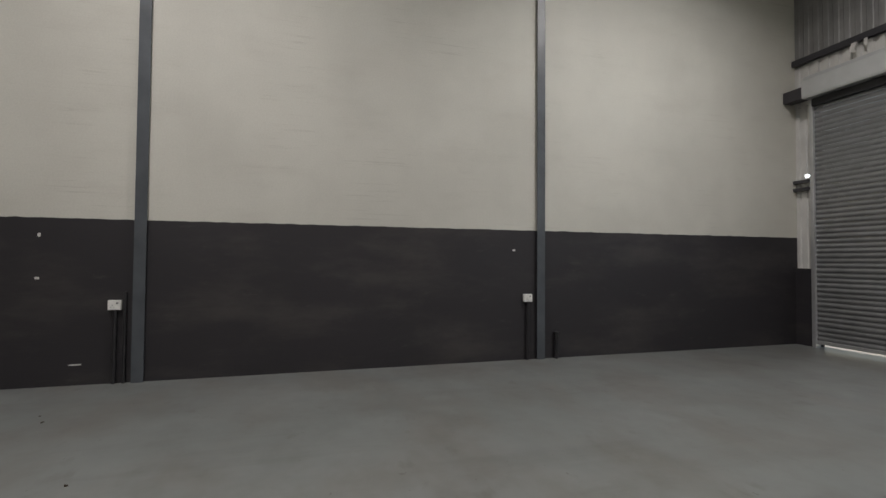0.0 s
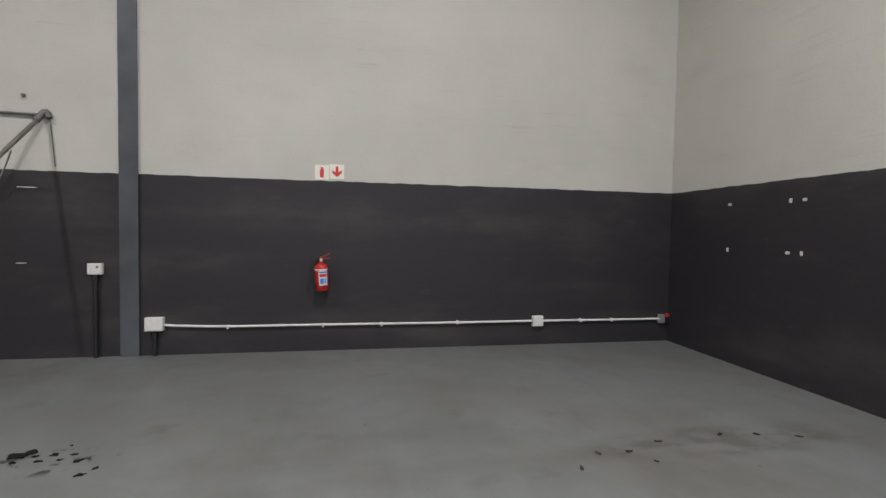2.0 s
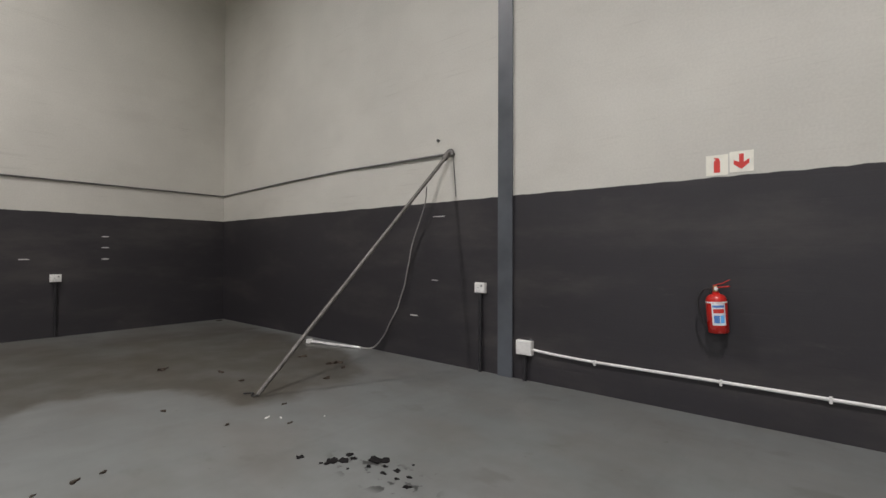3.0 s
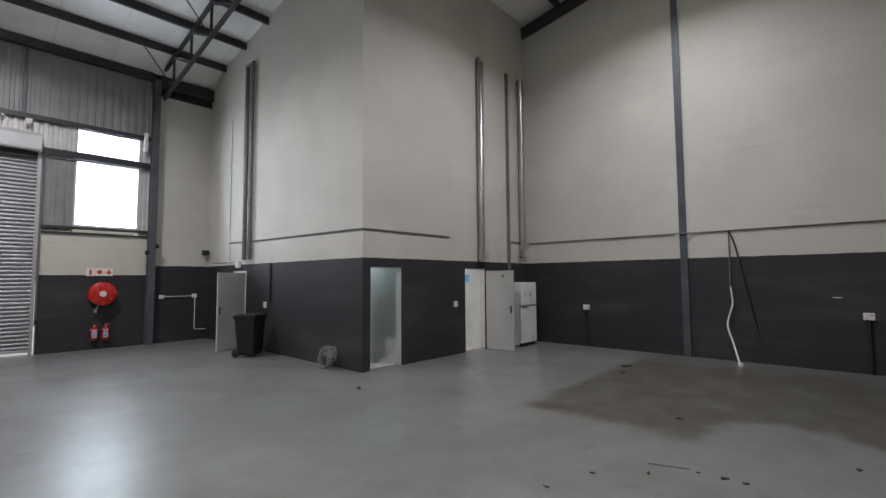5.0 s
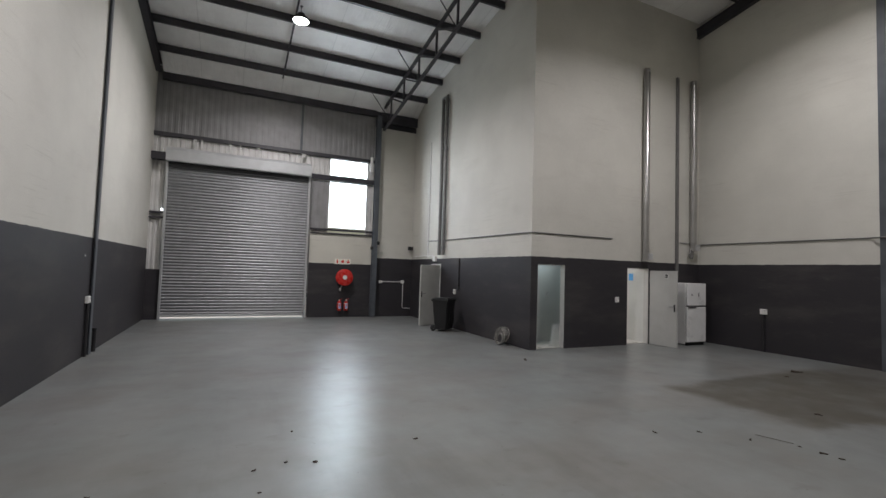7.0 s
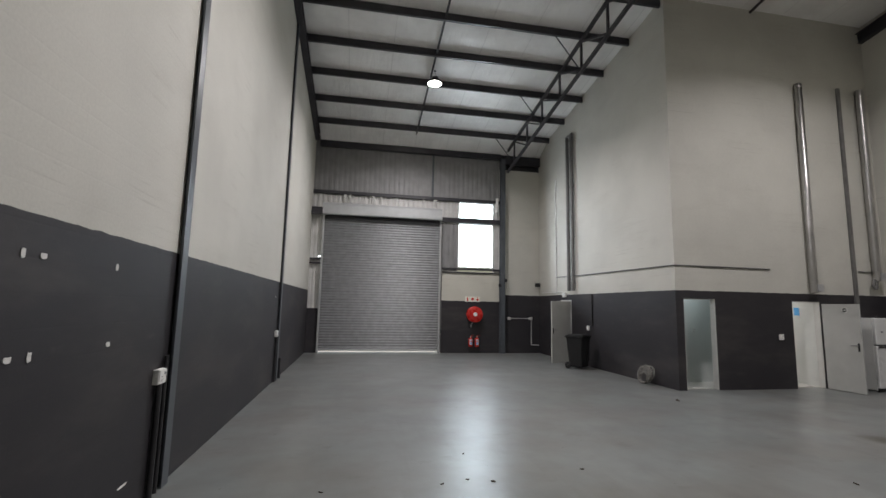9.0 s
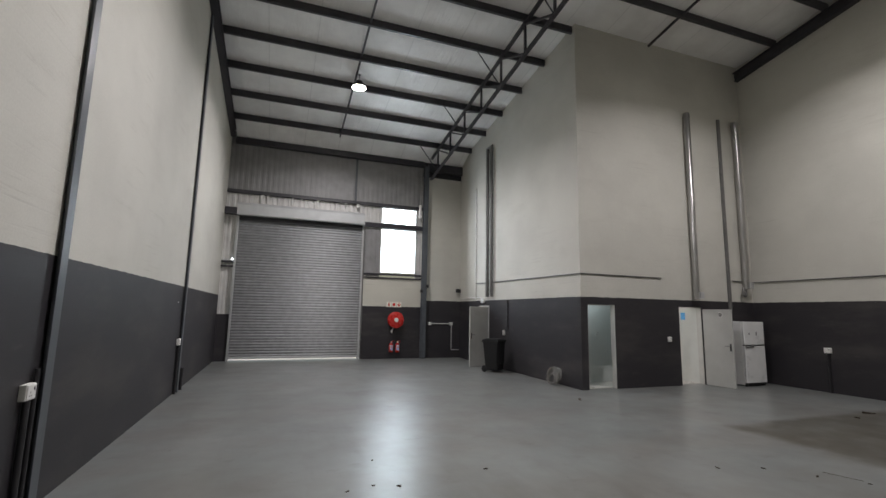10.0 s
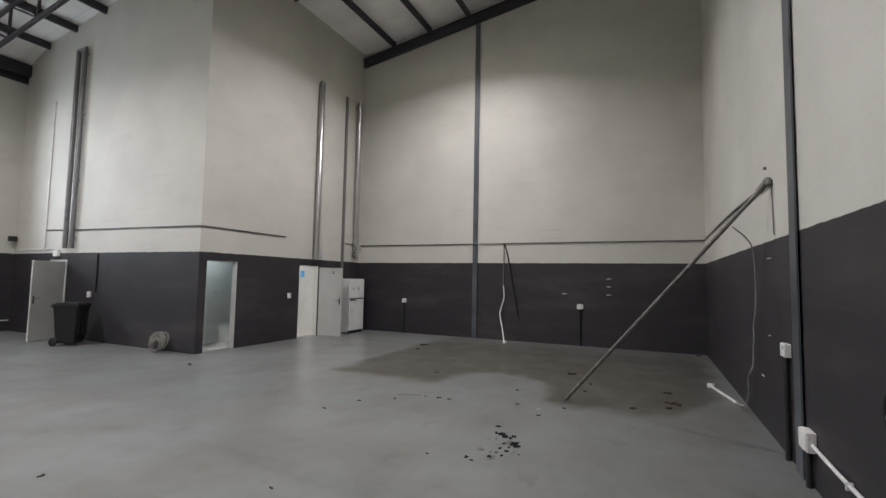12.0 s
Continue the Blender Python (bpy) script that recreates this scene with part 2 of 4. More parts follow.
# lit copy of the cladding sheet, its brightness put into the colour
M_CLAD2 = mat("wall_cladding_lit", (0.60, 0.59, 0.57), 0.45, 0.15, 0.1, 2.5)
M_WHITE = mat("white_plastic", (0.74, 0.73, 0.70), 0.42, 0.0, 0.06, 20)
M_DARKP = mat("dark_painted_conduit", (0.022, 0.021, 0.023), 0.4, 0, 0.2, 10)
M_PVC = mat("white_pvc_conduit", (0.72, 0.71, 0.69), 0.4, 0, 0.1, 12)
M_CONDUIT = mat("grey_conduit", (0.17, 0.166, 0.16), 0.42, 0.3, 0.2, 9)
M_FLEX = mat("grey_flex_cable", (0.32, 0.31, 0.295), 0.4, 0, 0.3, 6)
M_POLE = mat("weathered_steel_pole", (0.15, 0.14, 0.128), 0.55, 0.3, 0.3, 14, 0.15)
M_RED = mat("red_enamel", (0.50, 0.022, 0.016), 0.28, 0, 0.12, 9)
M_REDP = mat("red_print", (0.62, 0.04, 0.03), 0.5, 0, 0.05, 9)
M_CREAM = mat("sign_board", (0.78, 0.76, 0.66), 0.35, 0, 0.06, 15)
M_BLACK = mat("black_plastic", (0.012, 0.012, 0.013), 0.42, 0, 0.2, 12, 0.1)
M_BIN = mat("black_bin_plastic", (0.008, 0.008, 0.0085), 0.6, 0, 0.25, 6, 0.2, 80)
M_BRASS = mat("worn_brass", (0.55, 0.42, 0.20), 0.35, 0.9, 0.15, 20)
M_LABEL = mat("paper_label", (0.72, 0.73, 0.75), 0.5, 0, 0.05, 20)
M_BLUE = mat("blue_print", (0.08, 0.22, 0.55), 0.5, 0, 0.08, 20)
M_SKY = mat("pale_blue_print", (0.12, 0.45, 0.85), 0.5, 0, 0.08, 20)
M_DOOR = mat("grey_painted_door", (0.50, 0.50, 0.475), 0.42, 0, 0.07, 2.5, 0.06, 120)
M_DOORW = mat("pale_painted_door", (0.50, 0.50, 0.47), 0.42, 0, 0.07, 2.5, 0.06, 120)
M_FRAME = mat("pale_door_frame", (0.62, 0.61, 0.58), 0.45, 0, 0.06, 4)
M_DFRAME = mat("charcoal_door_frame", (0.026, 0.025, 0.027), 0.4, 0, 0.1, 4)
M_PLASTER = mat("white_plaster", (0.72, 0.73, 0.70), 0.7, 0, 0.05, 2, 0.15, 40)
M_TILE = mat("pale_floor_tile", (0.55, 0.53, 0.49), 0.3, 0, 0.08, 3)
M_FRIDGE = mat("white_enamel", (0.73, 0.73, 0.71), 0.3, 0, 0.05, 3)
M_LENS = mat("lit_lamp_lens", (1.0, 0.96, 0.88), 0.3, 0, 0, 1, emit=120.0)
M_BULB = mat("lit_batten_tube", (0.9, 0.97, 1.0), 0.3, 0, 0, 1, emit=6.0)
M_CHROME = mat("bright_rolled_steel", (0.45, 0.44, 0.43), 0.34, 1.0, 0.1, 2.0, 0.05, 8)
M_HOSE = mat("clear_tubing", (0.62, 0.60, 0.56), 0.2, 0, 0.15, 15)
M_HOSE.node_tree.nodes["Principled BSDF"].inputs["Transmission Weight"].default_value = 0.75
M_RUBBER = mat("black_rubber", (0.015, 0.015, 0.016), 0.6, 0, 0.2, 10)
M_SCAB = mat("matt_black_sealant", (0.014, 0.013, 0.013), 0.95, 0, 0.2, 10, 0.2, 60, spec=0.08)
M_LEAF = mat("dry_debris", (0.045, 0.032, 0.022), 0.8, 0, 0.3, 30)
M_PAPER = mat("paper_scrap", (0.72, 0.71, 0.68), 0.8, 0, 0.05, 30)
M_YARD = mat("concrete_yard", (0.50, 0.49, 0.46), 0.85, 0, 0.15, 0.6, 0.2, 20)
M_ROOF = mat("roof_sheet", (0.4, 0.4, 0.41), 0.5, 0.3, 0.1, 2)
M_CHIP = mat("bare_plaster_chip", (0.66, 0.65, 0.62), 0.8, 0, 0.1, 40)
M_TRANS = mat("grey_handle_metal", (0.30, 0.30, 0.30), 0.35, 0.8, 0.1, 20)

M_GLASS = bpy.data.materials.new("window_glass")
M_GLASS.use_nodes = True
gb = M_GLASS.node_tree.nodes["Principled BSDF"]
gb.inputs["Transmission Weight"].default_value, gb.inputs["Roughness"].default_value, gb.inputs["IOR"].default_value = 1.0, 0.02, 1.45
gb.inputs["Base Color"].default_value = (0.95, 0.97, 0.97, 1)


# ---- mesh helpers ----
def finish(name, bm, m, parent=None, smooth=False):
    me = bpy.data.meshes.new(name)
    bmesh.ops.recalc_face_normals(bm, faces=bm.faces)
    if parent is not None:
        bmesh.ops.translate(bm, verts=bm.verts, vec=-world_place(parent))
        shift = None
    else:
        lo = [min(v.co[i] for v in bm.verts) for i in range(3)]
        hi = [max(v.co[i] for v in bm.verts) for i in range(3)]
        shift = Vector(((lo[0] + hi[0]) / 2, (lo[1] + hi[1]) / 2, lo[2]))
        bmesh.ops.translate(bm, verts=bm.verts, vec=-shift)
    bm.to_mesh(me)
    bm.free()
    if m:
        me.materials.append(m)
    if smooth:
        me.shade_smooth()
        me.set_sharp_from_angle(angle=radians(40))
    ob = new(name, me)
    if parent is not None:
        ob.parent = parent
    else:
        ob.location = shift
    return ob


def world_place(ob):
    v = Vector(ob.location)
    while ob.parent is not None:
        ob = ob.parent
        v += Vector(ob.location)
    return v


def base(name, x, y, z):
    ob = new(name)
    ob.empty_display_size = 0.1
    ob.location = (x, y, z)
    return ob


def add_box(bm, x0, x1, y0, y1, z0, z1, bevel=0.0, m=None):
    r = bmesh.ops.create_cube(bm, size=1.0)
    t = Matrix.Translation(((x0 + x1) / 2, (y0 + y1) / 2, (z0 + z1) / 2)) @ Matrix.Diagonal((abs(x1 - x0), abs(y1 - y0), abs(z1 - z0), 1))
    if m is not None:
        t = m @ t
    bmesh.ops.transform(bm, matrix=t, verts=r["verts"])
    if bevel:
        es = list({e for v in r["verts"] for e in v.link_edges})
        bmesh.ops.bevel(bm, geom=es, offset=bevel, segments=2, affect="EDGES", profile=0.5)


def box(name, x0, x1, y0, y1, z0, z1, m, parent=None, bevel=0.0, turn=None):
    bm = bmesh.new()
    add_box(bm, x0, x1, y0, y1, z0, z1, bevel, turn)
    return finish(name, bm, m, parent)


def add_bar(bm, p, q, w, h):
    """A straight bar of section w x h from p to q; h lies in the upright plane."""
    p, q = Vector(p), Vector(q)
    d = (q - p).normalized()
    side = d.cross(Vector((0, 0, 1)))
    side = Vector((1, 0, 0)) if side.length < 1e-3 else side.normalized()
    up = side.cross(d)
    vs = [bm.verts.new(c + side * a * w / 2 + up * b * h / 2) for c in (p, q) for a, b in ((-1, -1), (1, -1), (1, 1), (-1, 1))]
    for f in ((0, 1, 2, 3), (7, 6, 5, 4), (0, 4, 5, 1), (1, 5, 6, 2), (2, 6, 7, 3), (3, 7, 4, 0)):
        bm.faces.new([vs[i] for i in f])


def bar(name, p, q, w, h, m, parent=None):
    bm = bmesh.new()
    add_bar(bm, p, q, w, h)
    return finish(name, bm, m, parent)


def add_tube(bm, pts, r, n=10, closed=False):
    pts = [Vector(p) for p in pts]
    rings, last = [], None
    for i, p in enumerate(pts):
        if closed:
            d = pts[(i + 1) % len(pts)] - pts[i - 1]
        else:
            d = pts[min(i + 1, len(pts) - 1)] - pts[max(i - 1, 0)]
        d.normalize()
        if last is None:
            ref = Vector((0, 0, 1)) if abs(d.z) < 0.9 else Vector((1, 0, 0))
            u = d.cross(ref).normalized()
        else:
            u = (last - d * last.dot(d)).normalized()
        last = u
        v = d.cross(u)
        rings.append([bm.verts.new(p + (u * math.cos(a) + v * math.sin(a)) * r) for a in (2 * math.pi * k / n for k in range(n))])
    k = len(rings)
    for i in range(k if closed else k - 1):
        a, b = rings[i], rings[(i + 1) % k]
        for j in range(n):
            bm.faces.new((a[j], a[(j + 1) % n], b[(j + 1) % n], b[j]))
    if not closed:
        bm.faces.new(rings[0][::-1])
        bm.faces.new(rings[-1])


def tube(name, pts, r, m, parent=None, n=10, closed=False):
    bm = bmesh.new()
    add_tube(bm, pts, r, n, closed)
    return finish(name, bm, m, parent, True)


def curve_points(ctrl, steps=8):
    """Smooth points through the given ones."""
    c = [Vector(p) for p in ctrl]
    out = []
    for i in range(len(c) - 1):
        a, b, d, e = c[max(i - 1, 0)], c[i], c[i + 1], c[min(i + 2, len(c) - 1)]
        for k in range(steps):
            t = k / steps
            out.append(0.5 * ((2 * b) + (d - a) * t + (2 * a - 5 * b + 4 * d - e) * t * t + (3 * b - a - 3 * d + e) * t ** 3))
    return out + [c[-1]]


def add_lathe(bm, profile, centre, axis="z", n=24):
    """Turns a profile of (radius, distance along the axis) round an axis."""
    c = Vector(centre)
    rings = []
    for r, h in profile:
        ring = []
        for k in range(n):
            a = 2 * math.pi * k / n
            ca, sa = r * math.cos(a), r * math.sin(a)
            off = {"z": (ca, sa, h), "y": (ca, h, sa), "x": (h, ca, sa)}[axis]
            ring.append(bm.verts.new(c + Vector(off)))
        rings.append(ring)
    for a, b in zip(rings, rings[1:]):
        for j in range(n):
            bm.faces.new((a[j], a[(j + 1) % n], b[(j + 1) % n], b[j]))
    bm.faces.new(rings[0][::-1])
    bm.faces.new(rings[-1])


def lathe(name, profile, centre, m, parent=None, axis="z", n=24):
    bm = bmesh.new()
    add_lathe(bm, profile, centre, axis, n)
    return finish(name, bm, m, parent, True)


def prism(name, outline, axis, lo, hi, m, parent=None):
    """A flat outline pushed along an axis: x takes (y, z) points, y takes (x, z), z takes (x, y)."""
    bm = bmesh.new()
    put = {"x": lambda p, d: (d, p[0], p[1]), "y": lambda p, d: (p[0], d, p[1]), "z": lambda p, d: (p[0], p[1], d)}[axis]
    a = [bm.verts.new(put(p, lo)) for p in outline]
    b = [bm.verts.new(put(p, hi)) for p in outline]
    for i in range(len(a)):
        j = (i + 1) % len(a)
        bm.faces.new((a[i], a[j], b[j], b[i]))
    bm.faces.new(a[::-1])
    bm.faces.new(b)
    return finish(name, bm, m, parent)


# ---- large structure ----
def setting(ob, label="", category=""):
    return tagged(ob, label, category, kind="structure")


def sheet_z(y):
    return rafter_z(y) + 0.11


T = 0.23
setting(box("floor", -T, ROOM_E + T, -T, ROOM_N + T, -0.15, 0, M_FLOOR), "grey-green painted concrete floor with damp brown stains", "floor")
bm = bmesh.new()
R = 900
gv = [bm.verts.new(c) for c in ((-R, -R, -0.16), (R, -R, -0.16), (R, R, -0.16), (-R, R, -0.16))]
bm.faces.new(gv)
setting(finish("ground", bm, M_YARD), "pale concrete yard outside the building", "ground")
setting(box("pavement_apron", -0.5, 8, ROOM_N + T + 0.004, ROOM_N + 4, -0.155, -0.02, M_YARD), "pale concrete apron before the roller door", "pavement")


def side_outline(y0, y1):
    return [(y0, 0), (y1, 0), (y1, sheet_z(y1)), (y0, sheet_z(y0))]


setting(prism("wall_west", side_outline(-T, ROOM_N + T), "x", -T, 0, M_WALL), "painted block wall, cream above a charcoal band", "wall")
setting(prism("wall_east", side_outline(-T, ROOM_N + T), "x", ROOM_E, ROOM_E + T, M_WALL), "painted block wall, cream above a charcoal band", "wall")
setting(prism("wall_south", [(0, 0), (ROOM_E, 0), (ROOM_E, sheet_z(0)), (0, sheet_z(0))], "y", -T, 0, M_WALL), "painted block wall, cream above a charcoal band", "wall")


def wall_with_doors(name, axis, lo, hi, ends, top, doors, m, label):
    """A wall whose doorways go down to the floor; top: height at each end."""
    a, b = ends
    xs = sorted({a, b, *(v for d in doors for v in d[:2])})
    head = doors[0][2]
    put = (lambda p, q, d: (d, p, q)) if axis == "x" else (lambda p, q, d: (p, d, q))
    top_at = lambda p: top[0] + (top[1] - top[0]) * (p - a) / (b - a)
    bm = bmesh.new()

    def quad(*c):
        bm.faces.new([bm.verts.new(v) for v in c])

    for p, q in zip(xs, xs[1:]):
        gap = any(d[0] <= p < d[1] for d in doors)
        rows = [(head, head, top_at(p), top_at(q))] if gap else [(0, 0, head, head), (head, head, top_at(p), top_at(q))]
        for z0, z1, z2, z3 in rows:
            for d in (lo, hi):
                quad(put(p, z0, d), put(q, z1, d), put(q, z3, d), put(p, z2, d))
        low = head if gap else 0
        quad(put(p, low, lo), put(q, low, lo), put(q, low, hi), put(p, low, hi))
        quad(put(p, top_at(p), lo), put(q, top_at(q), lo), put(q, top_at(q), hi), put(p, top_at(p), hi))
    for d in doors:
        for p in d[:2]:
            quad(put(p, 0, lo), put(p, head, lo), put(p, head, hi), put(p, 0, hi))
    for p in (a, b):
        quad(put(p, 0, lo), put(p, head, lo), put(p, head, hi), put(p, 0, hi))
        quad(put(p, head, lo), put(p, top_at(p), lo), put(p, top_at(p), hi), put(p, head, hi))
    bmesh.ops.remove_doubles(bm, verts=bm.verts, dist=1e-4)
    return setting(finish(name, bm, m), label, "wall")


BT = 0.17
D1, D2, D3 = (9.18, 10.02, 2.07), (12.14, 12.96, 2.07), (15.48, 16.30, 2.07)
wall_with_doors("wall_office_south", "y", BOX_Y, BOX_Y + BT, (BOX_X, ROOM_E), (sheet_z(BOX_Y), sheet_z(BOX_Y)), [D1, D2], M_WALL, "painted office block wall with two doorways")
wall_with_doors("wall_office_west", "x", BOX_X, BOX_X + BT, (BOX_Y + BT, ROOM_N), (sheet_z(BOX_Y + BT), sheet_z(ROOM_N)), [D3], M_WALL, "painted office block wall with one doorway")

# rooms behind the doorways
setting(box("wall_office_middle", 11.1, 11.2, BOX_Y + BT, 13.4, 0, 2.7, M_PLASTER), "white plastered partition wall", "wall")
setting(box("wall_office_back", BOX_X + BT, ROOM_E, 13.4, 13.5, 0, 2.7, M_PLASTER), "white plastered partition wall", "wall")
setting(box("ceiling_office", BOX_X + BT, ROOM_E, BOX_Y + BT, ROOM_N, 2.7, 2.85, M_PLASTER), "white plastered ceiling", "ceiling")
setting(box("floor_office", BOX_X + BT, ROOM_E, BOX_Y + BT, ROOM_N, 0, 0.012, M_TILE), "pale tiled floor", "floor")
setting(prism("wall_stair", [(9.62, 0), (11.1, 0), (11.1, 2.7), (10.35, 2.7), (9.62, 1.5)], "y", 11.35, 11.45, M_PLASTER), "white raking wall beside the stairs", "wall")
setting(box("wall_store", 12.98, 13.06, BOX_Y + BT, 13.4, 0, 2.7, M_PLASTER), "white plastered partition wall", "wall")
# fill lamps added out of view, so the rooms look lit through the doorways
for bx, by, bl, watt, tint in ((9.72, 11.0, 0.9, 9, (0.78, 0.95, 1.0)), (12.2, 11.7, 1.1, 22, (1.0, 0.95, 0.93))):
    fit_ = base("unseen_batten", bx, by, 2.7)
    tagged(fit_, "white ceiling batten lamp added out of view to light the room", "lamp")
    box("body", bx - bl / 2, bx + bl / 2, by - 0.035, by + 0.035, 2.655, 2.698, M_WHITE, fit_, 0.006)
    tube("tube", [(bx - bl / 2 + 0.03, by, 2.635), (bx + bl / 2 - 0.03, by, 2.635)], 0.014, M_BULB, fit_)
    la = new("room_fill_light", bpy.data.lights.new("room_fill_light", "AREA"))
    la.data.shape, la.data.size, la.data.size_y, la.data.energy, la.data.color = "RECTANGLE", bl, 0.06, watt, tint
    la.matrix_world = Matrix.Translation((bx, by, 2.61))

# roof: foil blanket bellied between the purlins, and the sheet above it
PURLINS = [17.2 - 1.35 * k for k in range(13)]
bm = bmesh.new()
ny, nx = 108, 60
grid = []
for j in range(ny + 1):
    y = -T + (ROOM_N + 2 * T) * j / ny
    near = min(abs(y - p) for p in PURLINS)
    row = []
    for i in range(nx + 1):
        x = -T + (ROOM_E + 2 * T) * i / nx
        sag = -0.035 * min(1, near / 0.5) * (0.6 + 0.8 * noise.noise((x * 0.9, y * 0.4, 0)))
        row.append(bm.verts.new((x, y, sheet_z(y) + sag)))
    grid.append(row)
for j in range(ny):
    for i in range(nx):
        bm.faces.new((grid[j][i], grid[j][i + 1], grid[j + 1][i + 1], grid[j + 1][i]))
setting(finish("ceiling", bm, M_FOIL, None, True), "silver-white foil insulation under a pitched roof", "ceiling")
setting(prism("ceiling_eaves", [(17.26, sheet_z(17.26) - 0.075), (17.30, sheet_z(17.30) - 0.05), (ROOM_N - 0.04, 7.99), (ROOM_N - 0.04, 7.955), (ROOM_N - 0.10, 7.955)], "x", 0.17, BOX_X - 0.004, M_FOIL), "silver-white foil turned down to the eaves beam", "ceiling")
setting(prism("roof", [(-0.6, sheet_z(-0.6) + 0.06), (ROOM_N + 0.7, sheet_z(ROOM_N + 0.7) + 0.06), (ROOM_N + 0.7, sheet_z(ROOM_N + 0.7) + 0.14), (-0.6, sheet_z(-0.6) + 0.14)], "x", -T - 0.3, ROOM_E + T + 0.3, M_ROOF), "steel roof sheet", "roof")


# cold-rolled purlins
def add_channel(bm, x0, x1, y, z, h=0.2, w=0.075, t=0.012):
    prof = [(0, -h / 2), (w, -h / 2), (w, -h / 2 + 0.03), (w - t, -h / 2 + 0.03), (w - t, -h / 2 + t), (t, -h / 2 + t),
            (t, h / 2 - t), (w - t, h / 2 - t), (w - t, h / 2 - 0.03), (w, h / 2 - 0.03), (w, h / 2), (0, h / 2)]
    a = [bm.verts.new((x0, y + p - w / 2, z + q)) for p, q in prof]
    b = [bm.verts.new((x1, y + p - w / 2, z + q)) for p, q in prof]
    for i in range(len(prof)):
        j = (i + 1) % len(prof)
        bm.faces.new((a[i], a[j], b[j], b[i]))
    bm.faces.new(a[::-1])
    bm.faces.new(b)


for y in PURLINS:
    bm = bmesh.new()
    add_channel(bm, 0.002, BOX_X - 0.002 if y > BOX_Y else ROOM_E - 0.002, y, rafter_z(y))
    tagged(finish("purlin", bm, M_STEEL), "dark painted steel roof purlin", "beam", "roof purlins", "structure")
for bx, y_end in ((3.74, 18.1), (11.45, 10.3)):
    bm = bmesh.new()
    ys = [y_end] + [p for p in PURLINS if p < y_end]
    for a, b in zip(ys, ys[1:]):
        add_bar(bm, (bx, a - 0.04, rafter_z(a) - 0.02), (bx, b + 0.04, rafter_z(b) - 0.02), 0.05, 0.05)
    tagged(finish("purlin_bridging", bm, M_STEEL), "dark steel bridging between the purlins", "beam", "purlin bridging", "structure")


# rolled I sections
def add_i_section(bm, p, q, depth, width, up, tw=0.012, tf=0.016):
    p, q, up = Vector(p), Vector(q), Vector(up).normalized()
    d = (q - p).normalized()
    up = (up - d * up.dot(d)).normalized()
    side = d.cross(up)
    h, w = depth / 2, width / 2
    prof = [(-w, -h), (w, -h), (w, -h + tf), (tw, -h + tf), (tw, h - tf), (w, h - tf), (w, h), (-w, h), (-w, h - tf), (-tw, h - tf), (-tw, -h + tf), (-w, -h + tf)]
    a = [bm.verts.new(p + side * x + up * y) for x, y in prof]
    b = [bm.verts.new(q + side * x + up * y) for x, y in prof]
    for i in range(12):
        j = (i + 1) % 12
        bm.faces.new((a[i], a[j], b[j], b[i]))
    bm.faces.new(a[::-1])
    bm.faces.new(b)


for x, y_end in ((0.085, ROOM_N - 0.35), (ROOM_E - 0.085, BOX_Y - 0.004)):
    bm = bmesh.new()
    add_i_section(bm, (x, 0.004, rafter_z(0) - 0.25), (x, y_end, rafter_z(y_end) - 0.25), 0.29, 0.16, (0, 0, 1))
    tagged(finish("rafter", bm, M_STEEL), "dark painted steel rafter along the wall", "beam", "roof rafters", "structure")


def column(x, y, way, top, width=0.15, depth=0.16, proud=0.055):
    """A steel column let into a wall: its front flange and part of its web stand proud."""
    bm = bmesh.new()
    wx, wy = way
    cx, cy = x + wx * (proud - depth / 2), y + wy * (proud - depth / 2)
    add_i_section(bm, (cx, cy, 0.0), (cx, cy, top), depth, width, (wx, wy, 0))
    ob = finish("column", bm, M_COL)
    return tagged(ob, "blue-grey painted steel column in the wall", "column", "wall columns", "structure")


column(0, 6.09, (1, 0), rafter_z(6.11) - 0.4)
column(0, 12.25, (1, 0), rafter_z(12.25) - 0.4)
column(ROOM_E, 6.07, (-1, 0), rafter_z(6.07) - 0.4)
column(7.43, 0, (0, 1), rafter_z(0) - 0.4, width=0.21, proud=0.035)

# north gable bay: column, infill walls, rails, cladding
N = ROOM_N
bm = bmesh.new()
add_i_section(bm, (7.38, N - 0.125, 0), (7.38, N - 0.125, 7.75), 0.24, 0.17, (0, 1, 0))
tagged(finish("column", bm, M_COL), "blue-grey painted steel column by the window", "column", "wall columns", "structure")
setting(box("wall_north_infill", 4.97, 7.30, N, N + T, 0, 3.12, M_NWALL), "painted infill wall, cream above charcoal", "wall")
setting(box("wall_north_return", 7.30, BOX_X + BT, N, N + T, 0, 7.35, M_WALL), "painted block wall beside the steel column", "wall")
setting(box("wall_north_nib", 0, 0.40, N, N + T, 0, 1.6, M_NIB), "charcoal painted wall nib beside the roller door", "wall")
setting(box("wall_north_eave", 0, BOX_X + BT, N + 0.12, N + T, 7.36, 8.2, M_STEEL), "dark eaves closure", "wall")


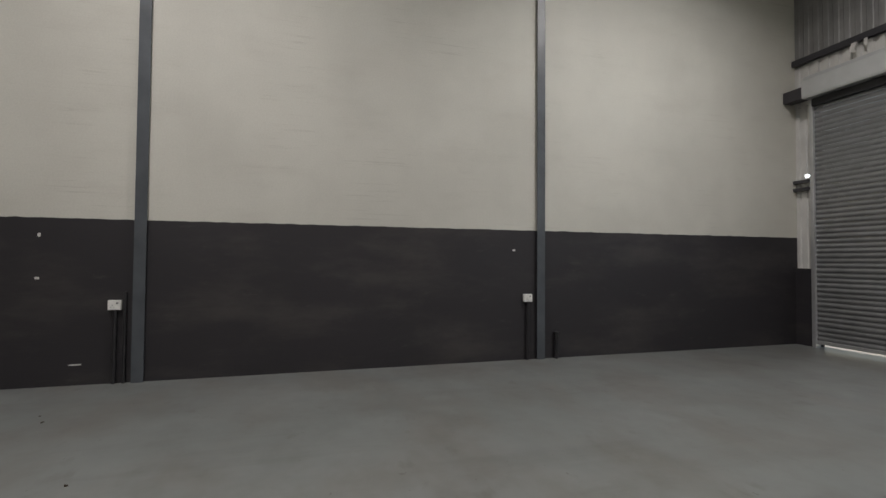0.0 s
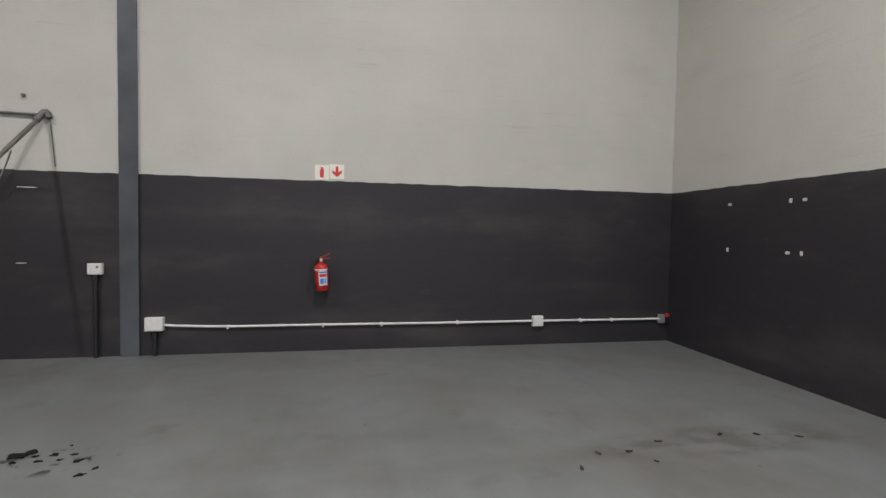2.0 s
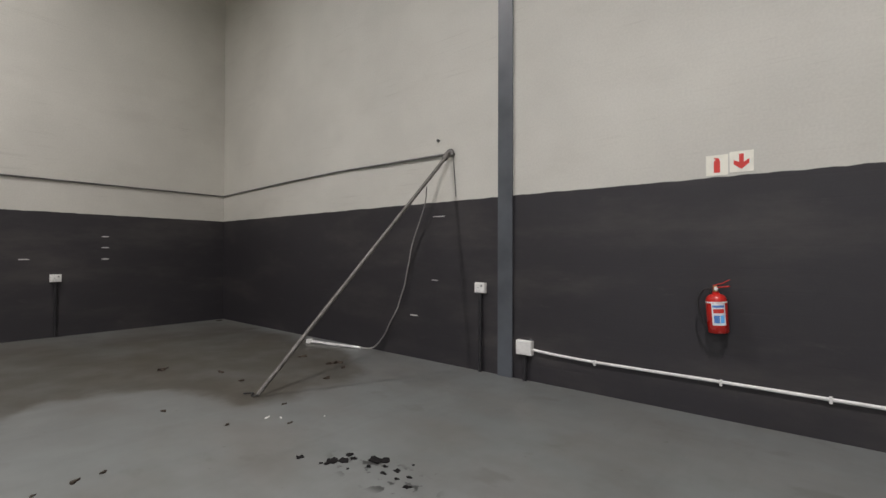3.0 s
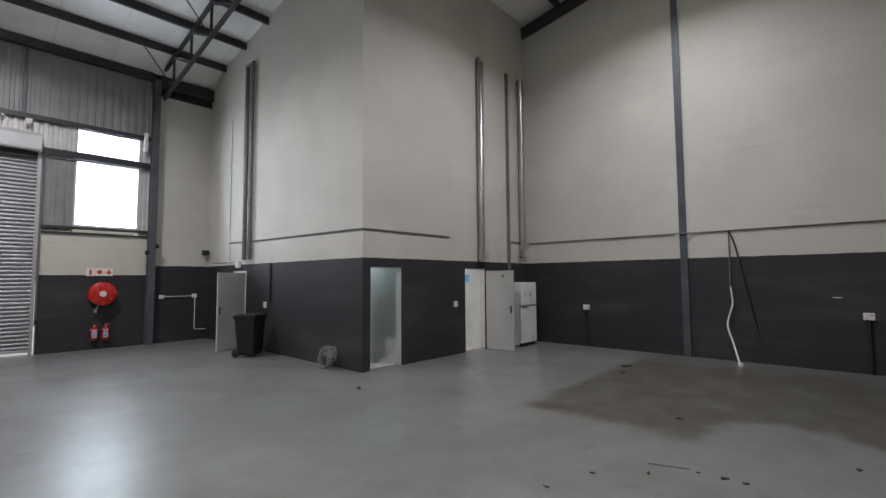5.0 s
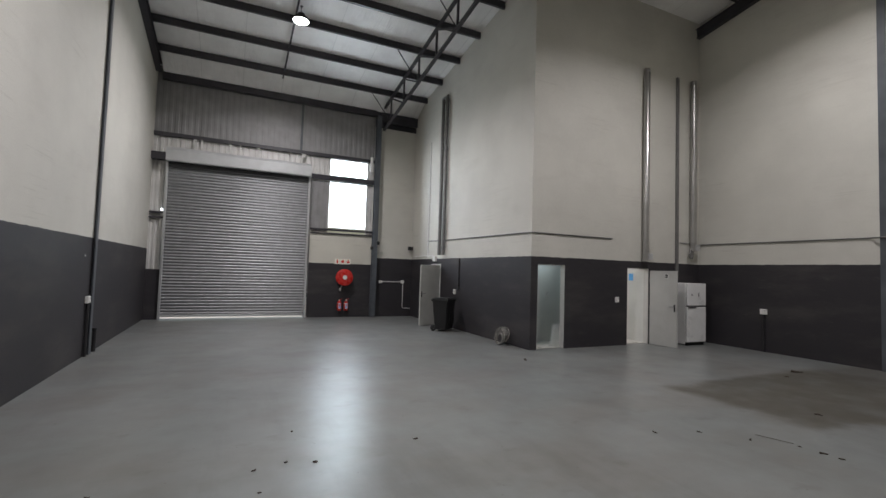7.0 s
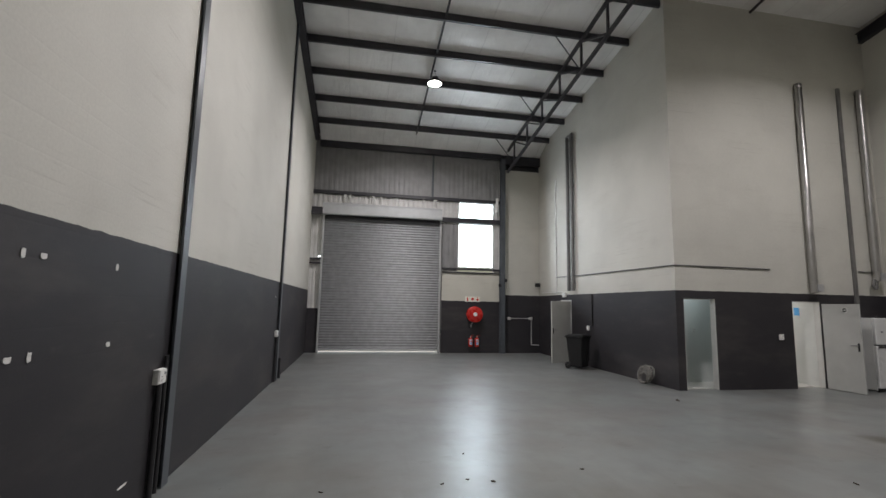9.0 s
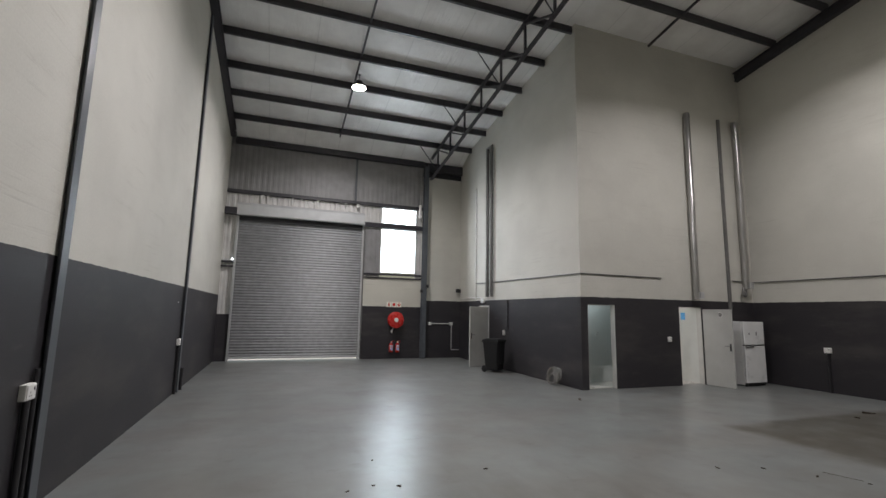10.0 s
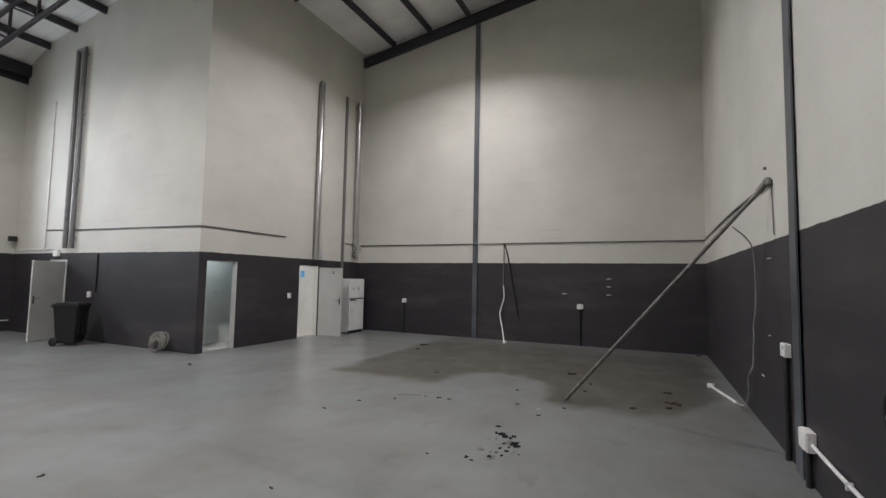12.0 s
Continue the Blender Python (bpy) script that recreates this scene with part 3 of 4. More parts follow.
def corrugated(name, x0, x1, z0, z1, y, m, pitch=0.2, depth=0.024):
    bm = bmesh.new()
    prof, x = [], x0
    while x < x1:
        for dx, dy in ((0, 0), (0.45, 0), (0.55, 1), (0.9, 1)):
            prof.append((min(x + dx * pitch, x1), y + dy * depth))
        x += pitch
    prof.append((x1, y))
    cols = [(bm.verts.new((px, py, z0)), bm.verts.new((px, py, z1)), bm.verts.new((px, py + 0.006, z0)), bm.verts.new((px, py + 0.006, z1))) for px, py in prof]
    for a, b in zip(cols, cols[1:]):
        if (a[0].co - b[0].co).length < 1e-5:
            continue
        bm.faces.new((a[0], b[0], b[1], a[1]))
        bm.faces.new((a[2], a[3], b[3], b[2]))
    return setting(finish(name, bm, m), "ribbed steel wall cladding", "cladding")


corrugated("cladding_upper", 0, 7.30, 5.90, 7.9, N + 0.06, M_CLAD, 0.19, 0.009)
# pale copy paints the lit, glinting strip over the hood
corrugated("cladding_over_door", 0, 5.60, 5.02, 5.90, N + 0.05, M_CLAD2, 0.19, 0.032)
# darker copy paints the backlit shade beside the window
corrugated("cladding_beside_window", 4.95, 5.60, 3.12, 5.02, N + 0.062, M_CLAD, 0.19, 0.009)
corrugated("cladding_beside_column", 7.07, 7.30, 3.12, 5.90, N + 0.062, M_CLAD2, 0.115)
corrugated("cladding_beside_door", 0, 0.42, 1.6, 5.02, N + 0.062, M_CLAD2, 0.14)
# added outer sheets, there only to shut the daylight out behind the ribs
for nm, a, b, c, d in (("over", 0, 7.30, 5.92, 8.3), ("door_head", 0, 5.60, 5.0, 5.92), ("jamb", 4.95, 5.60, 3.12, 5.0), ("pier", 7.07, 7.30, 3.12, 5.92), ("side", 0, 0.40, 1.6, 5.0)):
    setting(box("wall_north_light_block_" + nm, a, b, N + 0.11, N + T, c, d, M_CLAD), "sheet added behind the cladding to block daylight", "cladding")
setting(box("beam_eaves", 0.16, 7.29, N - 0.14, N + 0.05, 7.73, 7.95, M_STEEL, None, 0.01), "dark painted eaves beam", "beam")
setting(box("beam_return", 7.48, BOX_X - 0.004, N - 0.16, N - 0.004, 7.56, 7.92, M_STEEL, None, 0.01), "dark painted eaves beam", "beam")


def rail(x0, x1, z, h, name="girt", depth=0.09):
    bm = bmesh.new()
    add_channel(bm, x0, x1, N + 0.045 - depth / 2, z, h, depth)
    return tagged(finish(name, bm, M_STEEL), "dark steel cladding rail", "rail", "cladding rails", "structure")


rail(0.004, 7.29, 5.97, 0.12)
rail(4.95, 7.29, 5.15, 0.17)
rail(4.95, 7.29, 3.22, 0.07)
rail(4.95, 7.29, 3.08, 0.05)
rail(0.004, 0.40, 3.42, 0.06)
rail(0.004, 0.40, 3.26, 0.06)
setting(box("trim_mullion", 4.50, 4.58, N - 0.03, N + 0.056, 6.035, 7.725, M_COL, None, 0.006), "dark steel mullion behind the cladding", "trim")
setting(box("trim_bracket", 0.004, 0.40, N - 0.30, N - 0.05, 5.08, 5.32, M_STEEL, None, 0.01), "dark steel roller bracket", "trim")

# window: two lights over one another
win = base("window_1", 6.335, N + 0.08, 3.29)
setting(win, "bright window with two clear panes in a steel frame", "window")
for z0, z1 in ((3.285, 5.06), (5.24, 5.91)):
    bm = bmesh.new()
    for a, b, c, d in ((5.60, 5.64, z0, z1), (7.03, 7.07, z0, z1), (5.64, 7.03, z0, z0 + 0.035), (5.64, 7.03, z1 - 0.035, z1)):
        add_box(bm, a, b, N + 0.05, N + 0.11, c, d)
    finish("frame", bm, M_FRAME, win)
    pane = box("pane", 5.64, 7.03, N + 0.078, N + 0.084, z0 + 0.035, z1 - 0.035, M_GLASS, win)
    pane.visible_shadow = False

# torn foil hanging from the rail over the hood
rag = random.Random(11)
bm = bmesh.new()
x = 0.55
while x < 4.8:
    w = rag.uniform(0.05, 0.13)
    if rag.random() < 0.22:
        drop, out = rag.uniform(0.06, 0.2), rag.uniform(0.01, 0.06)
        top_z = 5.905
        front = [(x, N - 0.05, top_z), (x + w, N - 0.052, top_z), (x + w * 0.9, N - 0.05 - out, top_z - drop * 0.55), (x + w * 0.8, N - 0.045 - out * 0.5, top_z - drop), (x + w * 0.15, N - 0.045 - out, top_z - drop * 0.93), (x + w * 0.05, N - 0.052 - out * 0.6, top_z - drop * 0.5)]
        fa = [bm.verts.new(c) for c in front]
        fb = [bm.verts.new((c[0], c[1] + 0.003, c[2])) for c in front]
        bm.faces.new(fa)
        bm.faces.new(fb[::-1])
        for i in range(6):
            bm.faces.new((fa[i], fb[i], fb[(i + 1) % 6], fa[(i + 1) % 6]))
    x += w
setting(finish("trim_torn_foil", bm, M_CLAD2), "torn silver foil hanging from the cladding rail", "foil")

# ---- roller shutter ----
shutter = base("roller_shutter_door", 2.65, N - 0.06, 0)
tagged(shutter, "closed galvanised steel roller shutter with a sheet hood", "door")
pitch = 0.098
bm = bmesh.new()
prof = []
for k in range(7):
    a = k / 6
    prof.append((a * pitch, 0.015 * math.sin(math.pi * min(1, a / 0.82)) if a < 0.82 else -0.008))
ring0, ring1 = [], []
for dz, dy in prof:
    ring0.append(bm.verts.new((0.47, -dy, dz)))
    ring1.append(bm.verts.new((4.84, -dy, dz)))
for i in range(len(prof) - 1):
    bm.faces.new((ring0[i], ring1[i], ring1[i + 1], ring0[i + 1]))
bmesh.ops.translate(bm, verts=bm.verts, vec=(-2.65, 0, 0))
slat_mesh = bpy.data.meshes.new("slat")
bm.to_mesh(slat_mesh)
bm.free()
slat_mesh.materials.append(M_SLAT)
slat_mesh.shade_smooth()
for k in range(51):
    s = new("slat", slat_mesh)
    s.parent = shutter
    s.location = (0, 0.003 * math.sin(k * 1.7), 0.15 + k * pitch)
box("bottom_rail", 0.47, 4.84, N - 0.085, N - 0.035, 0.085, 0.155, M_GALV, shutter, 0.008)
box("guide", 0.40, 0.47, N - 0.12, N + 0.02, 0.0, 5.12, M_GALV, shutter, 0.006)
box("guide", 4.84, 4.91, N - 0.12, N + 0.02, 0.0, 5.12, M_GALV, shutter, 0.006)
prism("hood", [(N - 0.02, 5.06), (N - 0.30, 5.06), (N - 0.32, 5.10), (N - 0.32, 5.42), (N - 0.24, 5.52), (N - 0.02, 5.52)], "x", 0.40, 4.89, M_HOOD, shutter)
# dark strip standing in for the shade under the hood
box("hood_shade_strip", 0.475, 4.835, N - 0.16, N - 0.13, 4.90, 5.056, M_RUBBER, shutter, 0.004)
box("chain_post", 4.925, 4.965, N - 0.10, N - 0.04, 0.7, 5.0, M_CONDUIT, shutter, 0.004)
lathe("chain_wheel", [(0.02, -0.02), (0.09, -0.02), (0.09, 0.02), (0.02, 0.02)], (4.945, N - 0.14, 0.85), M_BLACK, shutter, "x")
lathe("side_lamp", [(0.0, -0.02), (0.035, -0.02), (0.035, 0.01), (0.0, 0.01)], (0.36, N - 0.13, 3.5), M_BULB, shutter, "y", 12)

# ---- roof truss ----
TX = 7.54
truss = base("roof_truss", TX, 9.0, 0)
truss.location.z = rafter_z(18.1) - 1.05
tagged(truss, "dark steel lattice roof truss spanning the hall", "truss")


def top_c(y):
    return rafter_z(y) - 0.155


def bot_c(y):
    return top_c(y) - 0.86


for nm, fz in (("top_chord", top_c), ("bottom_chord", bot_c)):
    bm = bmesh.new()
    y0 = 17.98 if nm == "top_chord" else 18.02
    for sx in (-0.028, 0.028):
        add_bar(bm, (TX + sx, 0.09, fz(0.09)), (TX + sx, y0, fz(y0)), 0.032, 0.075)
    finish(nm, bm, M_STEEL, truss)
posts = PURLINS
for i, y in enumerate(posts):
    bar("post", (TX, y, bot_c(y) + 0.03), (TX, y, top_c(y) - 0.03), 0.055, 0.055, M_STEEL, truss)
    if i + 1 < len(posts):
        y2 = posts[i + 1]
        bar("diagonal", (TX, y - 0.02, top_c(y) - 0.03), (TX, y2 + 0.04, bot_c(y2) + 0.03), 0.05, 0.05, M_STEEL, truss)
    if i % 2 == 0:
        bar("fly_brace", (TX - 0.75, y, rafter_z(y) - 0.1), (TX - 0.03, y, bot_c(y)), 0.022, 0.022, M_STEEL, truss)


# ---- high-bay lamps ----
def high_bay(x, y, z):
    h = base("high_bay_lamp", x, y, z)
    tagged(h, "round white LED high-bay lamp, switched on", "lamp", "high-bay lamps")
    lathe("housing", [(0.06, 0.20), (0.10, 0.19), (0.12, 0.08), (0.21, 0.06), (0.225, 0.0), (0.205, -0.012), (0.2, 0.0)][::-1], (x, y, z), M_BLACK, h)
    lathe("lens", [(0.0, -0.03), (0.17, -0.03), (0.205, -0.012), (0.205, 0.004), (0.0, 0.004)], (x, y, z), M_LENS, h)
    top = rafter_z(y) + 0.08
    tube("hanger", [(x, y, z + 0.19), (x, y, top)], 0.008, M_STEEL, h, 6)
    lathe("hook_plate", [(0.0, 0.0), (0.04, 0.0), (0.04, 0.012), (0.0, 0.012)], (x, y, top), M_STEEL, h, "z", 12)
    return h


for lx, ly, lz in LAMPS:
    high_bay(lx, ly, lz)


# ---- doors ----
def door_frame(axis, d, at, thick, m, name, w=0.05, lip=0.012):
    d0, d1, dh = d
    f = base(name, (d0 + d1) / 2 if axis == "y" else at, at if axis == "y" else (d0 + d1) / 2, 0)
    setting(f, "steel door frame in the office wall", "door frame")
    for a, b, c, e in ((d0, d0 + w, 0, dh), (d1 - w, d1, 0, dh), (d0 + w, d1 - w, dh - w, dh)):
        if axis == "y":
            box("jamb", a + 0.003, b - 0.003, at - lip, at + thick + lip, c + 0.003, e - 0.003, m, f, 0.004)
        else:
            box("jamb", at - lip, at + thick + lip, a + 0.003, b - 0.003, c + 0.003, e - 0.003, m, f, 0.004)
    return f


door_frame("y", D1, BOX_Y, BT, M_FRAME, "door_frame_1", 0.025, -0.012)
door_frame("y", D2, BOX_Y, BT, M_FRAME, "door_frame_2", 0.025, -0.012)
door_frame("x", D3, BOX_X, BT, M_FRAME, "door_frame_3")


def open_leaf(name, hinge, way, length, m, label, sign=False):
    """An open door leaf from its hinge along a level direction."""
    hx, hy = hinge
    d = Vector((way[0], way[1], 0)).normalized()
    nrm = Vector((-d.y, d.x, 0))
    leaf = base(name, hx, hy, 0.01)
    tagged(leaf, label, "door")
    turn = Matrix.Translation((hx, hy, 0.012)) @ Matrix(((d.x, nrm.x, 0, 0), (d.y, nrm.y, 0, 0), (0, 0, 1, 0), (0, 0, 0, 1)))
    box("panel", 0.01, length, -0.02, 0.02, 0, 2.0, m, leaf, 0.003, turn)
    for s in (-1, 1):
        box("lock_plate", length - 0.085, length - 0.045, s * 0.02, s * 0.026, 0.93, 1.12, M_BLACK, leaf, 0, turn)
        bm = bmesh.new()
        pts = [(length - 0.065, s * 0.024, 1.06), (length - 0.065, s * 0.07, 1.06), (length - 0.09, s * 0.075, 1.06), (length - 0.19, s * 0.07, 1.055)]
        add_tube(bm, [turn @ Vector(p) for p in pts], 0.011, 8)
        finish("handle", bm, M_TRANS, leaf, True)
    for z in (0.25, 1.0, 1.75):
        bm = bmesh.new()
        add_tube(bm, [turn @ Vector((0.0, 0.0, z - 0.05)), turn @ Vector((0.0, 0.0, z + 0.05))], 0.011, 8)
        finish("hinge", bm, M_TRANS, leaf, True)
    if sign:
        for r, t0, t1, mm in ((0.065, 0.0205, 0.0235, M_WHITE), (0.048, 0.024, 0.026, M_BLACK)):
            bm = bmesh.new()
            add_lathe(bm, [(0.0, t0), (r, t0), (r, t1), (0.0, t1)], (0.52, 0, 1.86), "y", 24)
            bmesh.ops.transform(bm, matrix=turn @ Matrix.Diagonal((1, -1 if sign < 0 else 1, 1, 1)), verts=bm.verts)
            finish("sign_disc", bm, mm, leaf)
        s = -1 if sign < 0 else 1
        box("sign_bar", 0.485, 0.555, s * 0.0265, s * 0.028, 1.85, 1.87, M_WHITE, leaf, 0, turn)
    return leaf


open_leaf("office_door", (12.965, BOX_Y - 0.03), (0.05, -1), 0.82, M_DOOR, "grey painted office door standing open", -1)
open_leaf("side_door", (BOX_X - 0.035, 15.50), (-0.93, -0.36), 0.90, M_DOORW, "pale painted door standing open", 0)


# ---- sockets, conduits and trunking ----
def wall_box(name, at, way, w, h, d, label, m=M_WHITE, group="wall sockets", face="socket"):
    """A surface box on a wall: body, cover plate and what it carries. way: out of the wall."""
    x, y, z = at
    wx, wy = way
    turn = Matrix.Translation((x, y, z)) @ Matrix(((-wy, wx, 0, 0), (wx, wy, 0, 0), (0, 0, 1, 0), (0, 0, 0, 1)))
    o = base(name, x, y, z)
    tagged(o, label, "socket" if face == "socket" else "junction box", group)
    box("body", -w / 2, w / 2, 0.001, d, -h / 2, h / 2, m, o, 0.006, turn)
    box("cover", -w / 2 + 0.008, w / 2 - 0.008, d - 0.001, d + 0.007, -h / 2 + 0.008, h / 2 - 0.008, m, o, 0.003, turn)
    if face == "socket":
        box("rocker", w * 0.14, w * 0.30, d + 0.006, d + 0.012, h * 0.10, h * 0.30, M_TRANS, o, 0.002, turn)
        for px, pz in ((-0.018, 0.0), (-0.034, -0.026), (-0.002, -0.026)):
            bm = bmesh.new()
            add_lathe(bm, [(0.0, d + 0.0065), (0.005, d + 0.0065), (0.005, d + 0.0085), (0.0, d + 0.0085)], (px * w / 0.14, 0, pz * h / 0.12), "y", 8)
            bmesh.ops.transform(bm, matrix=turn, verts=bm.verts)
            finish("pin_hole", bm, M_BLACK, o)
    return o


def riser(name, pts, r, m, label, group="conduits"):
    return tagged(tube(name, pts, r, m), label, "conduit", group)


for at, way in (((0, 5.80, 1.072), (1, 0)), ((0, 12.0, 1.071), (1, 0)), ((7.80, 0, 1.085), (0, 1)), ((ROOM_E, 3.0, 1.06), (-1, 0)), ((ROOM_E, 8.49, 1.03), (-1, 0))):
    wall_box("wall_socket", at, way, 0.16, 0.135, 0.055, "white surface socket box on the charcoal wall")
    x, y, z = at
    px, py = x + way[0] * 0.032, y + way[1] * 0.032
    riser("conduit_riser", [(px, py, 0.001), (px, py, z - 0.07)], 0.027, M_DARKP, "charcoal painted conduit rising from the floor")
riser("conduit_riser", [(0.032, 5.92, 0.001), (0.032, 5.92, 1.25)], 0.02, M_DARKP, "charcoal painted conduit rising from the floor")
tagged(lathe("pipe_stub", [(0.0, 0.0), (0.035, 0.0), (0.035, 0.42), (0.042, 0.43), (0.042, 0.47), (0.0, 0.475)], (0.045, 12.55, 0.001), M_DARKP), "charcoal painted capped pipe stub", "pipe")
wall_box("junction_box", (7.147, 0, 0.40), (0, 1), 0.21, 0.17, 0.075, "white junction box on the charcoal wall", group="junction boxes", face="box")
riser("conduit_riser", [(7.147, 0.035, 0.001), (7.147, 0.035, 0.31)], 0.027, M_DARKP, "charcoal painted conduit rising from the floor")
wall_box("junction_box", (2.12, 0, 0.346), (0, 1), 0.16, 0.15, 0.06, "white junction box on the charcoal wall", group="junction boxes", face="box")
wall_box("junction_box", (0.13, 0, 0.345), (0, 1), 0.09, 0.13, 0.06, "grey socket box in the corner", M_GALV, "junction boxes", "box")
plug = base("red_plug_top", 0.08, 0.075, 0.41)
tagged(plug, "red industrial plug top in the corner", "plug")
lathe("body", [(0.0, 0.0), (0.026, 0.0), (0.03, 0.03), (0.022, 0.06), (0.0, 0.062)], (0.08, 0.065, 0.41), M_RED, plug, "y", 14)
run = curve_points([(7.04, 0.03, 0.385), (6.9, 0.028, 0.372), (6.31, 0.026, 0.352), (5.2, 0.026, 0.352), (4.2, 0.026, 0.348), (3.2, 0.026, 0.345), (2.2, 0.026, 0.348)], 6)
riser("conduit_run", run, 0.016, M_PVC, "white plastic conduit clipped along the wall")
riser("conduit_run", [(2.04, 0.026, 0.348), (1.1, 0.026, 0.343), (0.175, 0.026, 0.345)], 0.016, M_PVC, "white plastic conduit clipped along the wall")
bm = bmesh.new()
add_box(bm, -0.012, 0.012, 0.0, 0.046, -0.027, 0.027, 0.003)
sad = finish("conduit_saddle", bm, M_PVC)
tagged(sad, "white plastic conduit saddle clip", "clip", "conduit saddles")
for k, sx in enumerate((6.3, 5.12, 4.35, 3.3, 1.45, 0.95)):
    z = 0.317
    if k == 0:
        sad.location = (sx, 0.0235, z)
    else:
        copy_thing(sad, pose(sx, 0.0235, z))

# office walls
wall_box("wall_socket", (11.76, BOX_Y, 1.205), (0, -1), 0.12, 0.135, 0.03, "white light switch plate on the charcoal wall")
wall_box("wall_socket", (BOX_X, 14.33, 1.18), (-1, 0), 0.11, 0.15, 0.05, "white switch plate on the charcoal wall")
riser("conduit_riser", [(BOX_X - 0.02, 14.08, 1.25), (BOX_X - 0.02, 14.08, 2.24)], 0.018, M_DARKP, "charcoal painted conduit on the wall")
wall_box("wall_socket", (10.25, 11.35, 1.30), (0, -1), 0.09, 0.13, 0.02, "white light switch on the stair wall")
# north return wall
wall_box("wall_socket", (7.70, N, 1.34), (0, -1), 0.13, 0.11, 0.05, "white socket box on the charcoal wall")
wall_box("wall_socket", (8.60, N, 1.345), (0, -1), 0.13, 0.12, 0.05, "white socket box on the charcoal wall")
riser("conduit_run", [(7.77, N - 0.025, 1.345), (8.53, N - 0.025, 1.345)], 0.013, M_PVC, "white plastic conduit on the charcoal wall")
riser("conduit_run", [(8.62, N - 0.025, 1.285), (8.62, N - 0.025, 0.36), (8.64, N - 0.025, 0.32), (8.95, N - 0.025, 0.31)], 0.013, M_PVC, "white plastic conduit on the charcoal wall")
cam_ = base("flood_light", 8.85, N - 0.002, 2.66)
tagged(cam_, "small black floodlight bracketed to the corner wall", "floodlight")
box("bracket", 8.82, 8.88, N - 0.10, N - 0.002, 2.66, 2.69, M_BLACK, cam_, 0.004)
box("body", 8.75, 8.94, N - 0.22, N - 0.10, 2.60, 2.75, M_BLACK, cam_, 0.012)
for z, dx in ((2.55, -0.14), (2.75, 0.10)):
    bx = base("isolator_switch", 7.38 + dx, N - 0.25, z)
    tagged(bx, "small black isolator on the steel column", "switch", "column isolators")
    box("body", 7.38 + dx - 0.05, 7.38 + dx + 0.05, N - 0.30, N - 0.24, z, z + 0.12, M_BLACK, bx, 0.008)
ant = base("alarm_sensor", 7.17, N - 0.06, 5.62)
tagged(ant, "slim white alarm sensor beside the window", "sensor")
box("body", 7.12, 7.22, N - 0.10, N - 0.003, 5.55, 6.12, M_WHITE, ant, 0.012)


# long thin conduits round the upper walls
def long_run(pts, label="thin grey conduit along the wall"):
    return riser("conduit_run", pts, 0.0155, M_CONDUIT, label)


PZ = 2.83
long_run([(BOX_X - 0.02, 16.6, 2.90), (BOX_X - 0.02, 15.3, 2.87), (BOX_X - 0.02, BOX_Y - 0.02, 2.825), (9.9, BOX_Y - 0.02, 2.825), (11.56, BOX_Y - 0.02, 2.82)])
long_run([(14.2, BOX_Y - 0.02, 2.85), (ROOM_E - 0.02, BOX_Y - 0.02, PZ), (ROOM_E - 0.02, 6.30, PZ), (ROOM_E - 0.08, 6.20, PZ), (ROOM_E - 0.08, 5.95, PZ), (ROOM_E - 0.02, 5.85, PZ), (ROOM_E - 0.02, 0.02, PZ), (12.5, 0.02, 2.90), (10.8, 0.02, 2.93), (8.34, 0.03, 2.90)])


def duct(x, y, r, z0, z1, m, away, label, foot=True):
    """A round rolled-steel riser with collars, a closed top and stand-off clips. away: out of the wall."""
    t = base("steel_riser", x, y, z0)
    tagged(t, label, "pipe", "steel risers")
    lathe("shaft", [(0.0, z0), (r, z0), (r, z1 - 0.02), (r * 0.8, z1), (0.0, z1)], (x, y, 0), m, t, "z", 20)
    for z in (z0 + 0.25, (z0 * 2 + z1) / 3, (z0 + 2 * z1) / 3, z1 - 0.12):
        lathe("collar", [(r * 0.98, z), (r + 0.008, z + 0.004), (r + 0.008, z + 0.036), (r * 0.98, z + 0.04)], (x, y, 0), m, t, "z", 20)
        add_x, add_y = -away[0] * (r + 0.004), -away[1] * (r + 0.004)
        box("clip", x + add_x - 0.02, x + add_x + 0.02, y + add_y - 0.02, y + add_y + 0.02, z, z + 0.04, M_CONDUIT, t)
    if foot:
        box("foot_box", x - 0.02, x + 0.15, y - r - 0.03, y - r + 0.04, z0 + 0.02, z0 + 0.2, M_GALV, t, 0.006)
    return t


duct(12.70, BOX_Y - 0.11, 0.083, 2.28, 7.64, M_CHROME, (0, -1), "bright rolled steel riser pipe on the office wall")
duct(14.63, BOX_Y - 0.115, 0.088, 2.62, 7.68, M_CHROME, (0, -1), "bright rolled steel riser pipe on the office wall")
for yy in (15.18, 15.49):
    duct(BOX_X - 0.085, yy, 0.06, 2.37, 7.80, M_CONDUIT, (-1, 0), "dull steel riser pipe beside its twin", False)
tagged(tube("riser_bridge", [(BOX_X - 0.085, 15.12, 7.83), (BOX_X - 0.085, 15.55, 7.83)], 0.045, M_CONDUIT), "grey steel bridge piece joining two risers", "pipe")
tr = base("cable_trunking", 14.05, BOX_Y, 2.0)
tagged(tr, "flat grey cable trunking on the office wall", "trunking", "cable trunking")
box("cover", 14.0, 14.10, BOX_Y - 0.05, BOX_Y - 0.001, 2.0, 7.70, M_CONDUIT, tr, 0.004)
